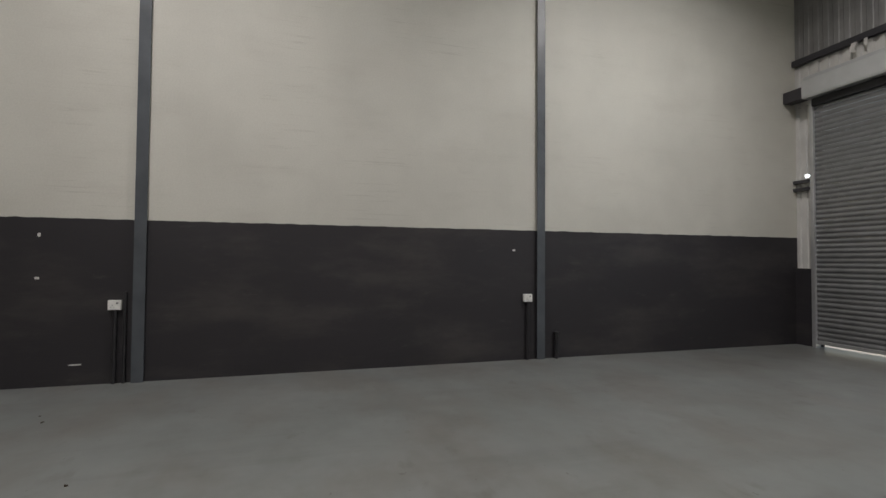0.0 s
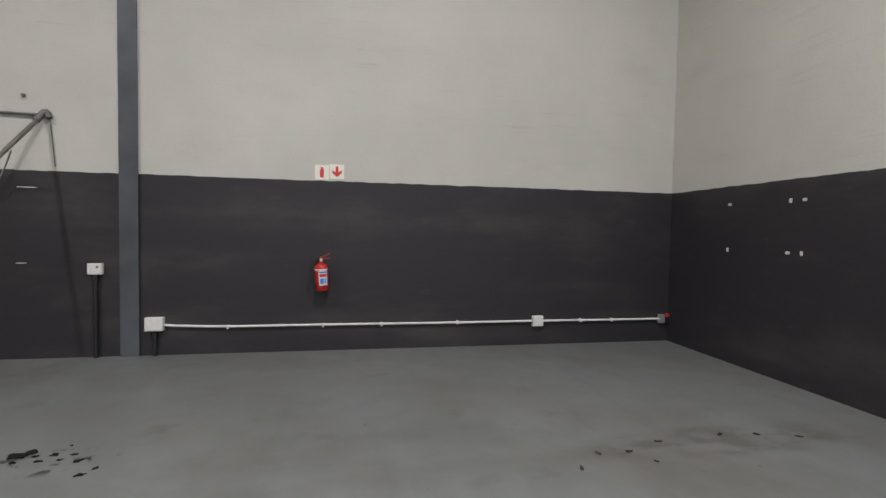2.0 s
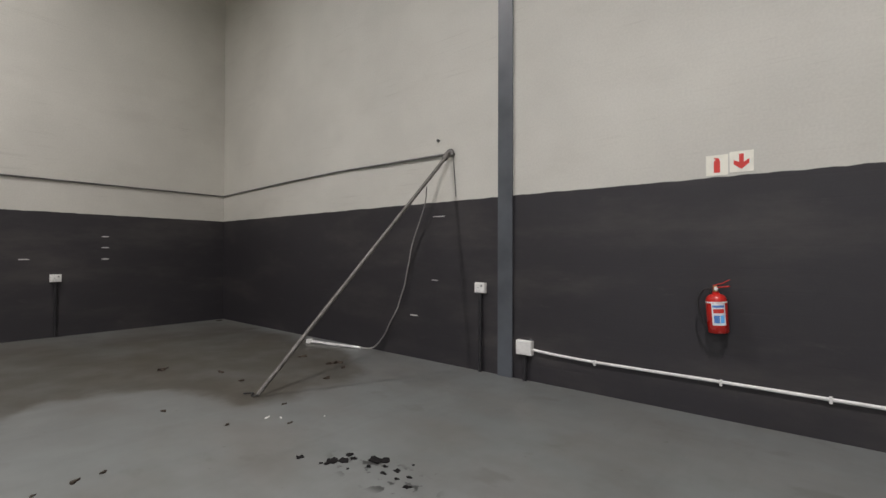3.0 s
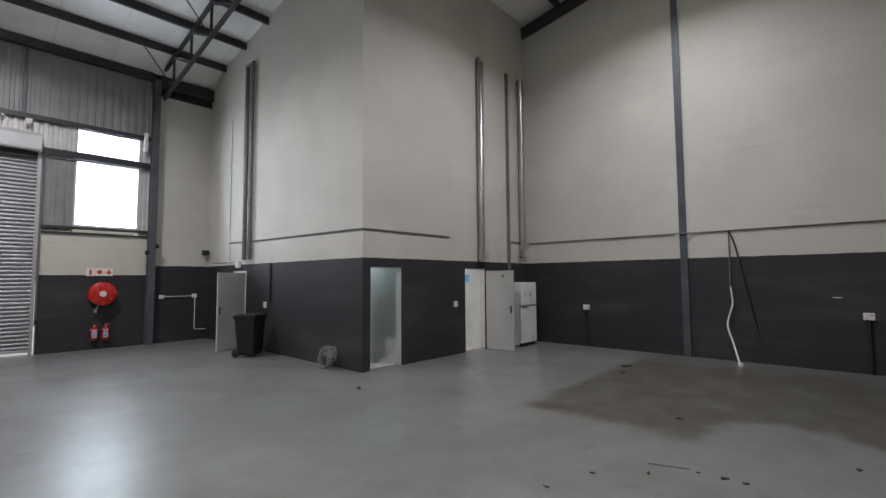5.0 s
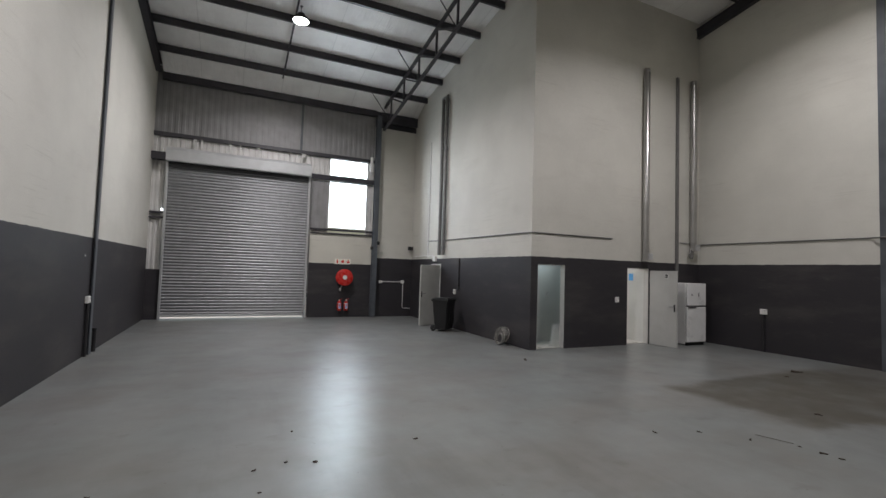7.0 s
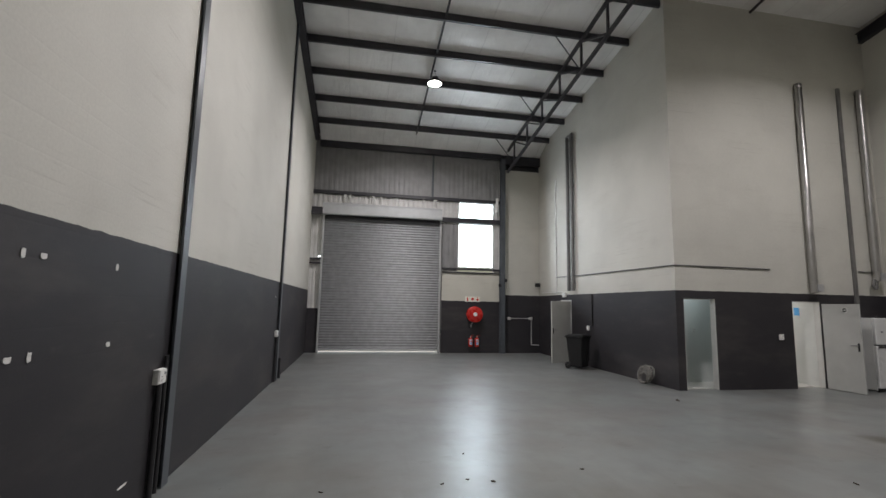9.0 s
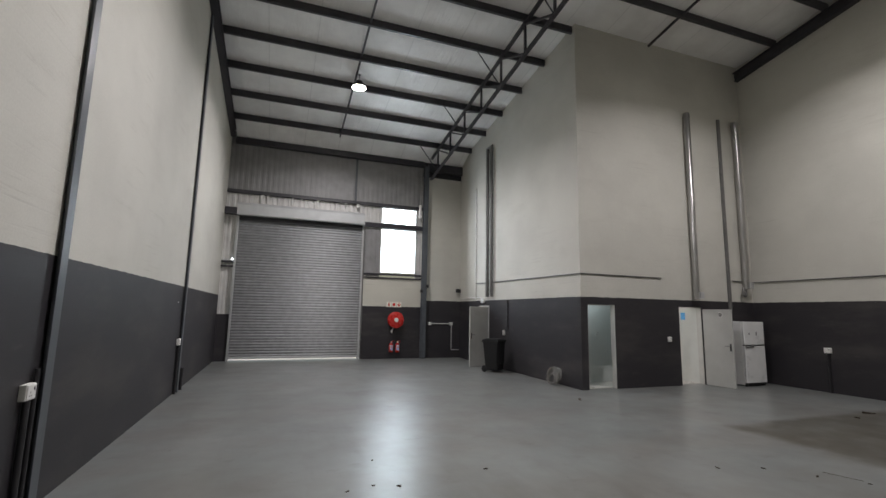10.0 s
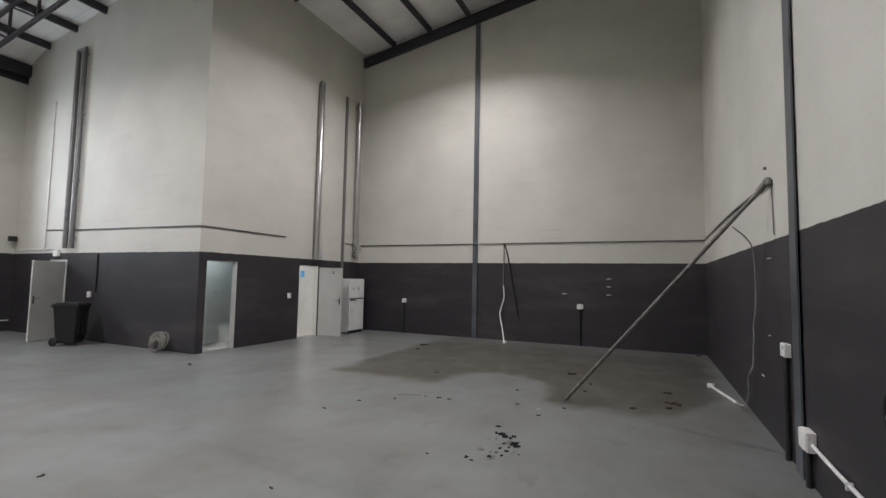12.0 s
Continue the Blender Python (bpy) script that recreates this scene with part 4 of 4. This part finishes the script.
el = riser("conduit_elbow", curve_points([(14.50, BOX_Y - 0.13, 2.66), (14.46, BOX_Y - 0.13, 2.50), (14.56, BOX_Y - 0.12, 2.42), (14.62, BOX_Y - 0.1, 2.60)], 5), 0.035, M_CONDUIT, "grey flexible conduit loop under the trunking")
riser("conduit_riser", [(BOX_X - 0.02, 16.62, 2.30), (BOX_X - 0.02, 16.62, 6.59)], 0.018, M_PVC, "white plastic conduit up the office wall")
wall_box("junction_box", (BOX_X, 15.95, 2.25), (-1, 0), 0.22, 0.18, 0.07, "white junction box over the side door", group="junction boxes", face="box")
riser("conduit_run", [(BOX_X - 0.02, 17.9, 2.36), (BOX_X - 0.02, 16.1, 2.36)], 0.014, M_PVC, "white plastic conduit over the side door")

# ---- hanging conduit on the east wall ----
riser("hanging_conduit", curve_points([(ROOM_E - 0.03, 5.16, 2.82), (ROOM_E - 0.06, 5.05, 2.5), (ROOM_E - 0.12, 4.93, 1.9), (ROOM_E - 0.1, 4.80, 1.2), (ROOM_E - 0.08, 4.72, 0.72)], 6), 0.019, M_DARKP, "dark conduit hanging loose from the wall")
hang = base("hanging_pipe", ROOM_E - 0.1, 5.17, 0.0)
tagged(hang, "bent white plastic pipe hanging to the floor", "pipe")
tube("wire", [(ROOM_E - 0.03, 5.165, 2.82), (ROOM_E - 0.05, 5.17, 1.6)], 0.014, M_CONDUIT, hang, 6)
tube("pipe", curve_points([(ROOM_E - 0.05, 5.17, 1.6), (ROOM_E - 0.07, 5.14, 1.25), (ROOM_E - 0.1, 5.20, 1.0), (ROOM_E - 0.14, 5.24, 0.75), (ROOM_E - 0.30, 5.12, 0.40), (ROOM_E - 0.55, 4.98, 0.03)], 6), 0.018, M_PVC, hang)
lathe("end_box", [(0.0, 0.0), (0.055, 0.0), (0.055, 0.05), (0.0, 0.052)], (ROOM_E - 0.57, 4.96, 0.001), M_WHITE, hang, "z", 16)

# ---- leaning pole and loose flex on the south wall ----
pole = base("leaning_pole", 9.02, 2.40, 0.0)
tagged(pole, "grey steel pipe leaning from the floor to the wall", "pipe")
tube("shaft", [(9.02, 2.40, 0.028), (8.33, 0.07, 2.87)], 0.0245, M_POLE, pole, 14)
tube("elbow", curve_points([(8.345, 0.12, 2.81), (8.325, 0.06, 2.90), (8.29, 0.04, 2.93), (8.265, 0.035, 2.87)], 5), 0.036, M_POLE, pole, 12)
tube("wall_bracket", [(8.30, 0.001, 2.885), (8.30, 0.05, 2.885)], 0.03, M_POLE, pole, 10)
tube("cord", curve_points([(9.02, 2.40, 0.02), (9.08, 2.44, 0.012), (9.16, 2.38, 0.012), (9.22, 2.46, 0.012)], 5), 0.008, M_BLACK, pole, 6)
flex = base("loose_flex", 9.8, 0.06, 0.0)
tagged(flex, "white flexible cable drooping to a plastic pipe on the floor", "cable")
tube("cable", curve_points([(8.44, 0.37, 2.42), (8.68, 0.14, 2.2), (8.98, 0.06, 1.68), (9.06, 0.05, 1.40)], 8), 0.008, M_FLEX, flex, 8)
tube("sleeve", curve_points([(9.06, 0.05, 1.40), (9.09, 0.07, 1.22), (9.14, 0.06, 1.05), (9.20, 0.06, 0.92), (9.30, 0.05, 0.70), (9.40, 0.09, 0.50), (9.58, 0.06, 0.26), (9.80, 0.08, 0.05), (10.03, 0.14, 0.03)], 8), 0.0105, M_FLEX, flex, 8)
tube("pipe", [(10.03, 0.14, 0.024), (11.05, 0.34, 0.024)], 0.022, M_PVC, flex)
lathe("end_box", [(0.0, 0.0), (0.055, 0.0), (0.055, 0.06), (0.0, 0.062)], (11.10, 0.35, 0.001), M_WHITE, flex, "z", 16)
riser("wall_cable", [(8.27, 0.012, 2.86), (8.22, 0.012, 2.3)], 0.006, M_CONDUIT, "thin grey cable down the wall")


# ---- fire equipment ----
def extinguisher(x, y, z, label, size=1.0, hose=True):
    """Body turned on a lathe, with valve, levers, hose, label and wall bracket; the wall lies towards -y."""
    e = base("fire_extinguisher", x, y, z)
    tagged(e, label, "fire extinguisher", "fire extinguishers")
    r = 0.085 * size
    s = size
    lathe("body", [(0.0, 0.0), (r * 0.9, 0.0), (r, 0.012 * s), (r, 0.29 * s), (r * 0.93, 0.315 * s), (r * 0.7, 0.34 * s), (r * 0.35, 0.352 * s), (r * 0.33, 0.37 * s), (0.0, 0.371 * s)], (x, y, z), M_RED, e, "z", 32)
    lathe("valve", [(0.0, 0.37 * s), (0.021 * s, 0.37 * s), (0.023 * s, 0.40 * s), (0.015 * s, 0.425 * s), (0.0, 0.426 * s)], (x, y, z), M_BRASS, e, "z", 16)
    bm = bmesh.new()
    add_bar(bm, (x + 0.02 * s, y, z + 0.405 * s), (x - 0.11 * s, y + 0.015, z + 0.415 * s), 0.022, 0.01)
    finish("carry_handle", bm, M_RED, e)
    bm = bmesh.new()
    add_bar(bm, (x + 0.02 * s, y, z + 0.425 * s), (x - 0.06 * s, y + 0.01, z + 0.445 * s), 0.02, 0.007)
    add_bar(bm, (x - 0.06 * s, y + 0.01, z + 0.445 * s), (x - 0.115 * s, y + 0.02, z + 0.475 * s), 0.02, 0.007)
    finish("squeeze_lever", bm, M_RED, e)
    lathe("gauge", [(0.0, 0.02 * s), (0.017 * s, 0.02 * s), (0.017 * s, 0.036 * s), (0.0, 0.037 * s)], (x, y, z + 0.398 * s), M_WHITE, e, "y", 14)
    # printed label wrapped round the front
    for nm, a0, a1, z0, z1, mm, rr in (("label", 52, 128, 0.075, 0.27, M_LABEL, 1.012), ("label_head", 58, 122, 0.235, 0.255, M_BLUE, 1.02), ("label_text", 60, 120, 0.185, 0.222, M_REDP, 1.02), ("label_panel", 62, 92, 0.095, 0.165, M_BLUE, 1.02), ("label_panel", 96, 118, 0.095, 0.165, M_SKY, 1.02), ("warranty_band", -40, 215, 0.272, 0.286, M_WHITE, 1.016)):
        bm = bmesh.new()
        n = max(10, int((a1 - a0) / 6))
        rows = []
        for k in range(n + 1):
            a = radians(a0 + (a1 - a0) * k / n)
            rows.append([bm.verts.new((x + math.cos(a) * r * q, y + math.sin(a) * r * q, z + zz * s)) for q, zz in ((rr, z0), (rr, z1), (rr - 0.02, z1), (rr - 0.02, z0))])
        for p, q in zip(rows, rows[1:]):
            for i in range(4):
                j = (i + 1) % 4
                bm.faces.new((p[i], q[i], q[j], p[j]))
        bm.faces.new(rows[0])
        bm.faces.new(rows[-1][::-1])
        finish(nm, bm, mm, e)
    if hose:
        tube("hose", curve_points([(x + 0.02, y, z + 0.40 * s), (x + 0.09, y, z + 0.395 * s), (x + 0.145, y, z + 0.30 * s), (x + 0.135, y, z + 0.14 * s), (x + 0.09, y + 0.005, z + 0.03 * s)], 6), 0.010, M_RUBBER, e, 8)
        lathe("nozzle", [(0.0, 0.0), (0.016, 0.0), (0.012, 0.05), (0.0, 0.052)], (x + 0.09, y + 0.005, z + 0.0), M_BLACK, e, "z", 12)
    return e


ex = extinguisher(5.145, 0.105, 0.822, "red fire extinguisher with a printed label hung on the wall")
box("wall_bracket", 5.12, 5.17, -0.07, -0.005 + 0.03, 0.90, 1.2, M_BLACK, ex, 0.003)
ex.location.x -= 0.02
ex.location.y += 0.012
ex.rotation_euler = (radians(-2), radians(4), radians(18))


def sign_panel(o, x, z, w, h, y, s, kind):
    """A small square panel on a wall that faces s along y, with its red sign."""
    a, b = sorted((y, y + s * 0.004))
    box("board", x - w / 2, x + w / 2, a, b, z - h / 2, z + h / 2, M_CREAM, o, 0.001)
    a, b = sorted((y + s * 0.0045, y + s * 0.006))
    k = h / 0.19
    if kind == "arrow":
        prism("arrow", [(x - 0.018 * k, z + 0.07 * k), (x + 0.018 * k, z + 0.07 * k), (x + 0.018 * k, z - 0.005 * k), (x + 0.06 * k, z + 0.02 * k), (x + 0.06 * k, z - 0.02 * k), (x, z - 0.07 * k), (x - 0.06 * k, z - 0.02 * k), (x - 0.06 * k, z + 0.02 * k), (x - 0.018 * k, z - 0.005 * k)], "y", a, b, M_REDP, o)
    elif kind == "bottle":
        prism("bottle", [(x - 0.025 * k, z - 0.07 * k), (x + 0.025 * k, z - 0.07 * k), (x + 0.025 * k, z + 0.035 * k), (x + 0.01 * k, z + 0.05 * k), (x + 0.03 * k, z + 0.07 * k), (x - 0.012 * k, z + 0.065 * k), (x - 0.025 * k, z + 0.035 * k)], "y", a, b, M_REDP, o)
    else:
        bm = bmesh.new()
        add_lathe(bm, [(0.0, a), (0.055 * k, a), (0.055 * k, b), (0.0, b)], (x, 0, z), "y", 20)
        finish("reel_mark", bm, M_REDP, o)


sg = base("fire_sign", 5.09, 0.002, 2.27)
tagged(sg, "cream and red fire extinguisher sign on the wall", "sign")
sign_panel(sg, 5.15, 2.362, 0.18, 0.19, 0.001, 1, "bottle")
sign_panel(sg, 4.958, 2.375, 0.185, 0.19, 0.001, 1, "arrow")
sg = base("fire_sign", 6.21, N - 0.002, 1.95)
tagged(sg, "row of cream and red fire signs above the hose reel", "sign")
for k, kind in enumerate(("bottle", "reel", "arrow")):
    sign_panel(sg, 6.015 + 0.2 * k, 2.06, 0.19, 0.2, N - 0.001, -1, kind)

reel = base("fire_hose_reel", 6.26, N, 1.15)
tagged(reel, "red wall-mounted fire hose reel with white hub", "hose reel")
RC = (6.26, N - 0.18, 1.475)
lathe("drum", [(0.0, -0.09), (0.29, -0.09), (0.305, -0.08), (0.305, -0.065), (0.29, -0.06), (0.18, -0.055), (0.18, 0.055), (0.29, 0.06), (0.305, 0.075), (0.305, 0.085), (0.29, 0.09), (0.0, 0.09)], RC, M_RED, reel, "y", 40)
lathe("hub", [(0.0, -0.125), (0.07, -0.125), (0.08, -0.115), (0.08, -0.092), (0.0, -0.09)], RC, M_WHITE, reel, "y", 24)
bm = bmesh.new()
for k in range(6):
    for rr in (0.205, 0.235, 0.265):
        yy = RC[1] - 0.045 + 0.018 * k
        add_tube(bm, [(RC[0] + rr * math.cos(2 * math.pi * q / 28), yy, RC[2] + rr * math.sin(2 * math.pi * q / 28)) for q in range(28)], 0.010, 6, True)
finish("hose", bm, M_RUBBER, reel, True)
tube("axle", [(6.26, N - 0.09, 1.475), (6.26, N - 0.001, 1.475)], 0.03, M_RED, reel)
tube("feed_pipe", curve_points([(6.26, N - 0.04, 1.44), (6.22, N - 0.05, 1.20), (6.18, N - 0.05, 1.10), (6.16, N - 0.05, 0.95)], 5), 0.017, M_GALV, reel)
lathe("nozzle_holder", [(0.0, 0.0), (0.03, 0.0), (0.04, 0.09), (0.0, 0.092)], (6.14, N - 0.08, 0.98), M_WHITE, reel, "z", 14)
for px in (6.13, 6.38):
    e2 = extinguisher(0, 0, 0, "small red fire extinguisher with white label under the reel", 0.95, False)
    e2.matrix_basis = pose(px, N - 0.10, 0.25, 0, 0, 180)
    box("wall_bracket", -0.02, 0.02, -0.098, -0.072, 0.05, 0.33, M_BLACK, None, 0.002).parent = e2

# ---- wheelie bin ----
wb = base("wheelie_bin", 8.30, 14.22, 0.0)
tagged(wb, "black plastic wheelie bin with its lid shut", "bin")
bm = bmesh.new()
lo = [(-0.22, -0.24, 0.06), (0.24, -0.24, 0.06), (0.24, 0.24, 0.06), (-0.22, 0.24, 0.06)]
hi = [(-0.30, -0.285, 0.93), (0.29, -0.285, 0.93), (0.29, 0.285, 0.93), (-0.30, 0.285, 0.93)]
o = Vector((8.30, 14.22, 0))
a = [bm.verts.new(Vector(p) + o) for p in lo]
b = [bm.verts.new(Vector(p) + o) for p in hi]
for i in range(4):
    j = (i + 1) % 4
    bm.faces.new((a[i], a[j], b[j], b[i]))
bm.faces.new(a[::-1])
bm.faces.new(b)
bmesh.ops.bevel(bm, geom=list(bm.edges), offset=0.03, segments=3, affect="EDGES")
finish("body", bm, M_BIN, wb, True)
box("rim", 7.985, 8.605, 13.92, 14.52, 0.90, 0.945, M_BIN, wb, 0.012)
bm = bmesh.new()
add_box(bm, 7.99, 8.62, 13.91, 14.53, 0.947, 0.985, 0.015)
add_box(bm, 8.05, 8.56, 13.97, 14.47, 0.985, 1.01, 0.012)
finish("lid", bm, M_BIN, wb)
tube("handle", [(7.94, 13.98, 0.93), (7.94, 14.46, 0.93)], 0.016, M_BIN, wb)
for wy in (13.955, 14.485):
    lathe("wheel", [(0.0, -0.025), (0.085, -0.025), (0.1, -0.015), (0.1, 0.015), (0.085, 0.025), (0.0, 0.025)], (8.06, wy, 0.1), M_RUBBER, wb, "y", 24)
tube("axle", [(8.06, 13.93, 0.1), (8.06, 14.51, 0.1)], 0.012, M_GALV, wb, 8)
for ry in (14.05, 14.22, 14.39):
    box("rib", 8.565, 8.60, ry - 0.012, ry + 0.012, 0.25, 0.86, M_BIN, wb, 0.004)

wb.location = (8.40, 13.92, 0.0)
wb.scale = (0.9, 0.9, 1.0)
wb.rotation_euler = (0, 0, radians(-54))

# ---- fridge-freezer ----
fr = base("fridge_freezer", 14.14, 10.0, 0.0)
tagged(fr, "white fridge-freezer with dark handles beside the door", "fridge")
FX0, FX1, FY = 13.76, 14.53, 9.74
box("cabinet", FX0, FX1, FY + 0.07, BOX_Y - 0.03, 0.03, 1.70, M_FRIDGE, fr, 0.012)
box("fridge_door", FX0, FX1, FY, FY + 0.062, 0.09, 1.055, M_FRIDGE, fr, 0.014)
box("freezer_door", FX0, FX1, FY, FY + 0.062, 1.085, 1.70, M_FRIDGE, fr, 0.014)
box("handle_recess", FX0 + 0.02, FX1 - 0.01, FY + 0.012, FY + 0.068, 1.057, 1.083, M_BLACK, fr)
box("handle", FX0 + 0.04, FX0 + 0.34, FY - 0.018, FY + 0.004, 1.02, 1.05, M_BLACK, fr, 0.005)
box("plinth", FX0 + 0.02, FX1 - 0.02, FY + 0.05, FY + 0.08, 0.0, 0.085, M_BLACK, fr)
box("badge", FX0 + 0.16, FX0 + 0.22, FY - 0.003, FY + 0.001, 1.36, 1.40, M_TRANS, fr)
box("magnet", FX0 + 0.45, FX0 + 0.48, FY - 0.004, FY + 0.001, 1.34, 1.44, M_BLACK, fr)

# blue notice inside the office
nt_ = base("wall_notice", 12.972, 10.95, 1.72)
tagged(nt_, "small pale blue paper notice on the office wall", "notice")
box("sheet", 12.972, 12.977, 10.88, 11.03, 1.72, 1.92, M_SKY, nt_)

# ---- coil of clear tubing by the office wall ----
coil = base("tubing_coil", 8.78, 11.30, 0.0)
tagged(coil, "coil of cloudy plastic tubing leaning on the wall", "coil")
rnd = random.Random(4)
bm = bmesh.new()
for k in range(20):
    rr = 0.205 + rnd.uniform(-0.085, 0.02)
    off = rnd.uniform(-0.09, 0.09)
    lean = radians(18 + rnd.uniform(-14, 10))
    pts = []
    for q in range(30):
        t = 2 * math.pi * q / 30
        u, v = rr * 1.12 * math.cos(t), rr * (1 + math.sin(t))
        pts.append((8.76 + off * 0.8 + math.sin(lean) * v, 11.30 + u + off * 0.3, 0.012 + math.cos(lean) * v))
    add_tube(bm, pts, 0.009, 6, True)
finish("loops", bm, M_HOSE, coil, True)


# ---- marks left on the west wall, scraps on the floor ----
def chip(x, y, z, w, h, axis, label="chipped patch of bare plaster on the wall"):
    """A thin flake with a ragged outline, standing a little off the paint."""
    n = 9
    pts = []
    for k in range(n):
        a = 2 * math.pi * k / n
        q = rnd.uniform(0.88, 1.06)
        ca, sa = math.cos(a), math.sin(a)
        m_ = max(abs(ca), abs(sa))
        pts.append((ca / m_ * w / 2 * q, sa / m_ * h / 2 * q))
    if axis == "x":
        ob = prism("plaster_chip", [(y + p, z + q) for p, q in pts], "x", x, x + 0.004, M_CHIP)
    elif axis == "-x":
        ob = prism("plaster_chip", [(y + p, z + q) for p, q in pts], "x", x - 0.004, x, M_CHIP)
    else:
        ob = prism("plaster_chip", [(x + p, z + q) for p, q in pts], "y", y, y + 0.004, M_CHIP)
    return tagged(ob, label, "wall mark", "plaster chips")


for i, (y, up) in enumerate(((1.11, 0), (1.94, 1), (2.10, 0), (2.93, 1), (3.08, 0), (3.91, 1), (4.075, 0), (4.90, 1))):
    a, b = ((0.035, 0.055) if up else (0.055, 0.035))
    chip(0.001, y, 2.018, a, b, "x")
    chip(0.001, y - 0.012, 1.442, b, a, "x")
chip(0.001, 5.34, 0.275, 0.15, 0.018, "x")
chip(0.001, 11.75, 1.9, 0.05, 0.03, "x")
for z in (1.83, 1.62, 1.40):
    chip(ROOM_E - 0.001, 2.26, z, 0.12, 0.02, "-x")
chip(ROOM_E - 0.001, 3.42, 1.40, 0.14, 0.018, "-x")
chip(8.52, 0.001, 2.05, 0.22, 0.014, "y")
chip(9.0, 0.001, 0.62, 0.16, 0.016, "y")
chip(8.6, 0.001, 1.15, 0.12, 0.012, "y")
bm = bmesh.new()
add_lathe(bm, [(0.0, 0.001), (0.022, 0.001), (0.018, 0.03), (0.0, 0.031)], (8.54, 0, 3.12), "y", 10)
tagged(finish("wall_plug", bm, M_CONDUIT), "dark anchor bolt end in the wall", "bolt")


def scrap(x, y, size, m, name="debris_scrap", label="small dark scrap lying on the floor", group="floor scraps", flat=0.45):
    n = 11
    bm = bmesh.new()
    turn = rnd.uniform(0, 6.28)
    top, low = [], []
    for k in range(n):
        a = 2 * math.pi * k / n
        q = size * rnd.uniform(0.4, 1.2)
        px, py = q * math.cos(a), q * flat * math.sin(a)
        cx, cy = x + px * math.cos(turn) - py * math.sin(turn), y + px * math.sin(turn) + py * math.cos(turn)
        low.append(bm.verts.new((cx, cy, 0.001)))
        top.append(bm.verts.new((cx, cy, 0.004 + rnd.uniform(0, size * 0.35))))
    for i in range(n):
        j = (i + 1) % n
        bm.faces.new((low[i], low[j], top[j], top[i]))
    bm.faces.new(low[::-1])
    bm.faces.new(top)
    return tagged(finish(name, bm, m), label, "debris", group)


for x, y, s in ((4.79, 3.76, 0.028), (1.55, 5.29, 0.03), (1.54, 5.73, 0.022), (1.32, 5.6, 0.015), (3.13, 3.33, 0.035), (2.66, 3.16, 0.03), (2.91, 3.15, 0.028), (2.34, 3.05, 0.03), (2.55, 3.32, 0.02), (1.75, 3.0, 0.035), (1.45, 3.05, 0.03), (1.13, 3.13, 0.03),
                (8.155, 9.33, 0.08), (9.87, 4.89, 0.05), (7.6, 5.03, 0.03), (7.93, 4.64, 0.03), (8.25, 4.3, 0.02), (9.3, 3.2, 0.05), (10.3, 2.2, 0.06), (9.05, 1.5, 0.07), (9.6, 1.0, 0.09), (9.3, 1.05, 0.06), (14.75, 0.22, 0.07), (8.6, 2.35, 0.03), (8.1, 2.6, 0.03), (6.3, 3.3, 0.02), (8.27, 4.09, 0.04), (8.28, 3.93, 0.03), (11.02, 2.62, 0.1), (10.27, 1.04, 0.08), (9.57, 0.92, 0.09), (9.73, 2.22, 0.05), (8.49, 2.98, 0.03),
                (5.06, 4.11, 0.025), (3.15, 6.66, 0.03), (4.35, 5.99, 0.03), (7.07, 5.21, 0.03), (2.73, 5.78, 0.03), (3.01, 5.86, 0.022), (3.26, 5.77, 0.035), (2.75, 5.34, 0.02), (12.9, 6.7, 0.12), (12.2, 6.5, 0.06)):
    scrap(x, y, s, M_LEAF)
for x, y, s in ((8.38, 2.66, 0.03), (8.28, 2.58, 0.022), (8.0, 2.3, 0.018)):
    scrap(x, y, s, M_PAPER, "paper_scrap", "tiny white paper scrap on the floor")
# scabs of black sealant stuck to the floor
for x, y, s in ((7.21, 2.83, 0.08), (7.15, 2.76, 0.075), (7.18, 2.66, 0.06), (7.12, 2.69, 0.04), (6.97, 2.60, 0.085), (6.92, 2.56, 0.06), (6.93, 2.70, 0.03), (6.84, 2.62, 0.03), (6.78, 2.70, 0.035), (6.73, 2.62, 0.04), (6.65, 2.70, 0.025), (6.60, 2.63, 0.03), (6.52, 2.73, 0.04), (6.40, 2.93, 0.04), (6.35, 2.85, 0.035), (7.44, 2.93, 0.055), (7.24, 2.89, 0.022), (6.70, 2.48, 0.022), (7.02, 2.82, 0.02)):
    scrap(x, y, s * 0.85, M_SCAB, "sealant_scab", "flat black scab of sealant stuck to the floor", "sealant scabs", 0.75).scale.z = 0.35
riser("wire_offcut", curve_points([(3.18, 4.44, 0.005), (3.10, 4.50, 0.005), (3.0, 4.50, 0.02), (2.93, 4.56, 0.005)], 5), 0.0022, M_RUBBER, "short black wire offcut on the floor", "wire offcuts")
riser("wire_offcut", curve_points([(4.35, 4.0, 0.004), (4.28, 4.12, 0.004), (4.26, 4.25, 0.004)], 5), 0.002, M_RUBBER, "short black wire offcut on the floor", "wire offcuts")
riser("wire_offcut", [(8.16, 4.72, 0.006), (8.28, 4.38, 0.006)], 0.0035, M_POLE, "thin rod lying on the floor", "wire offcuts")
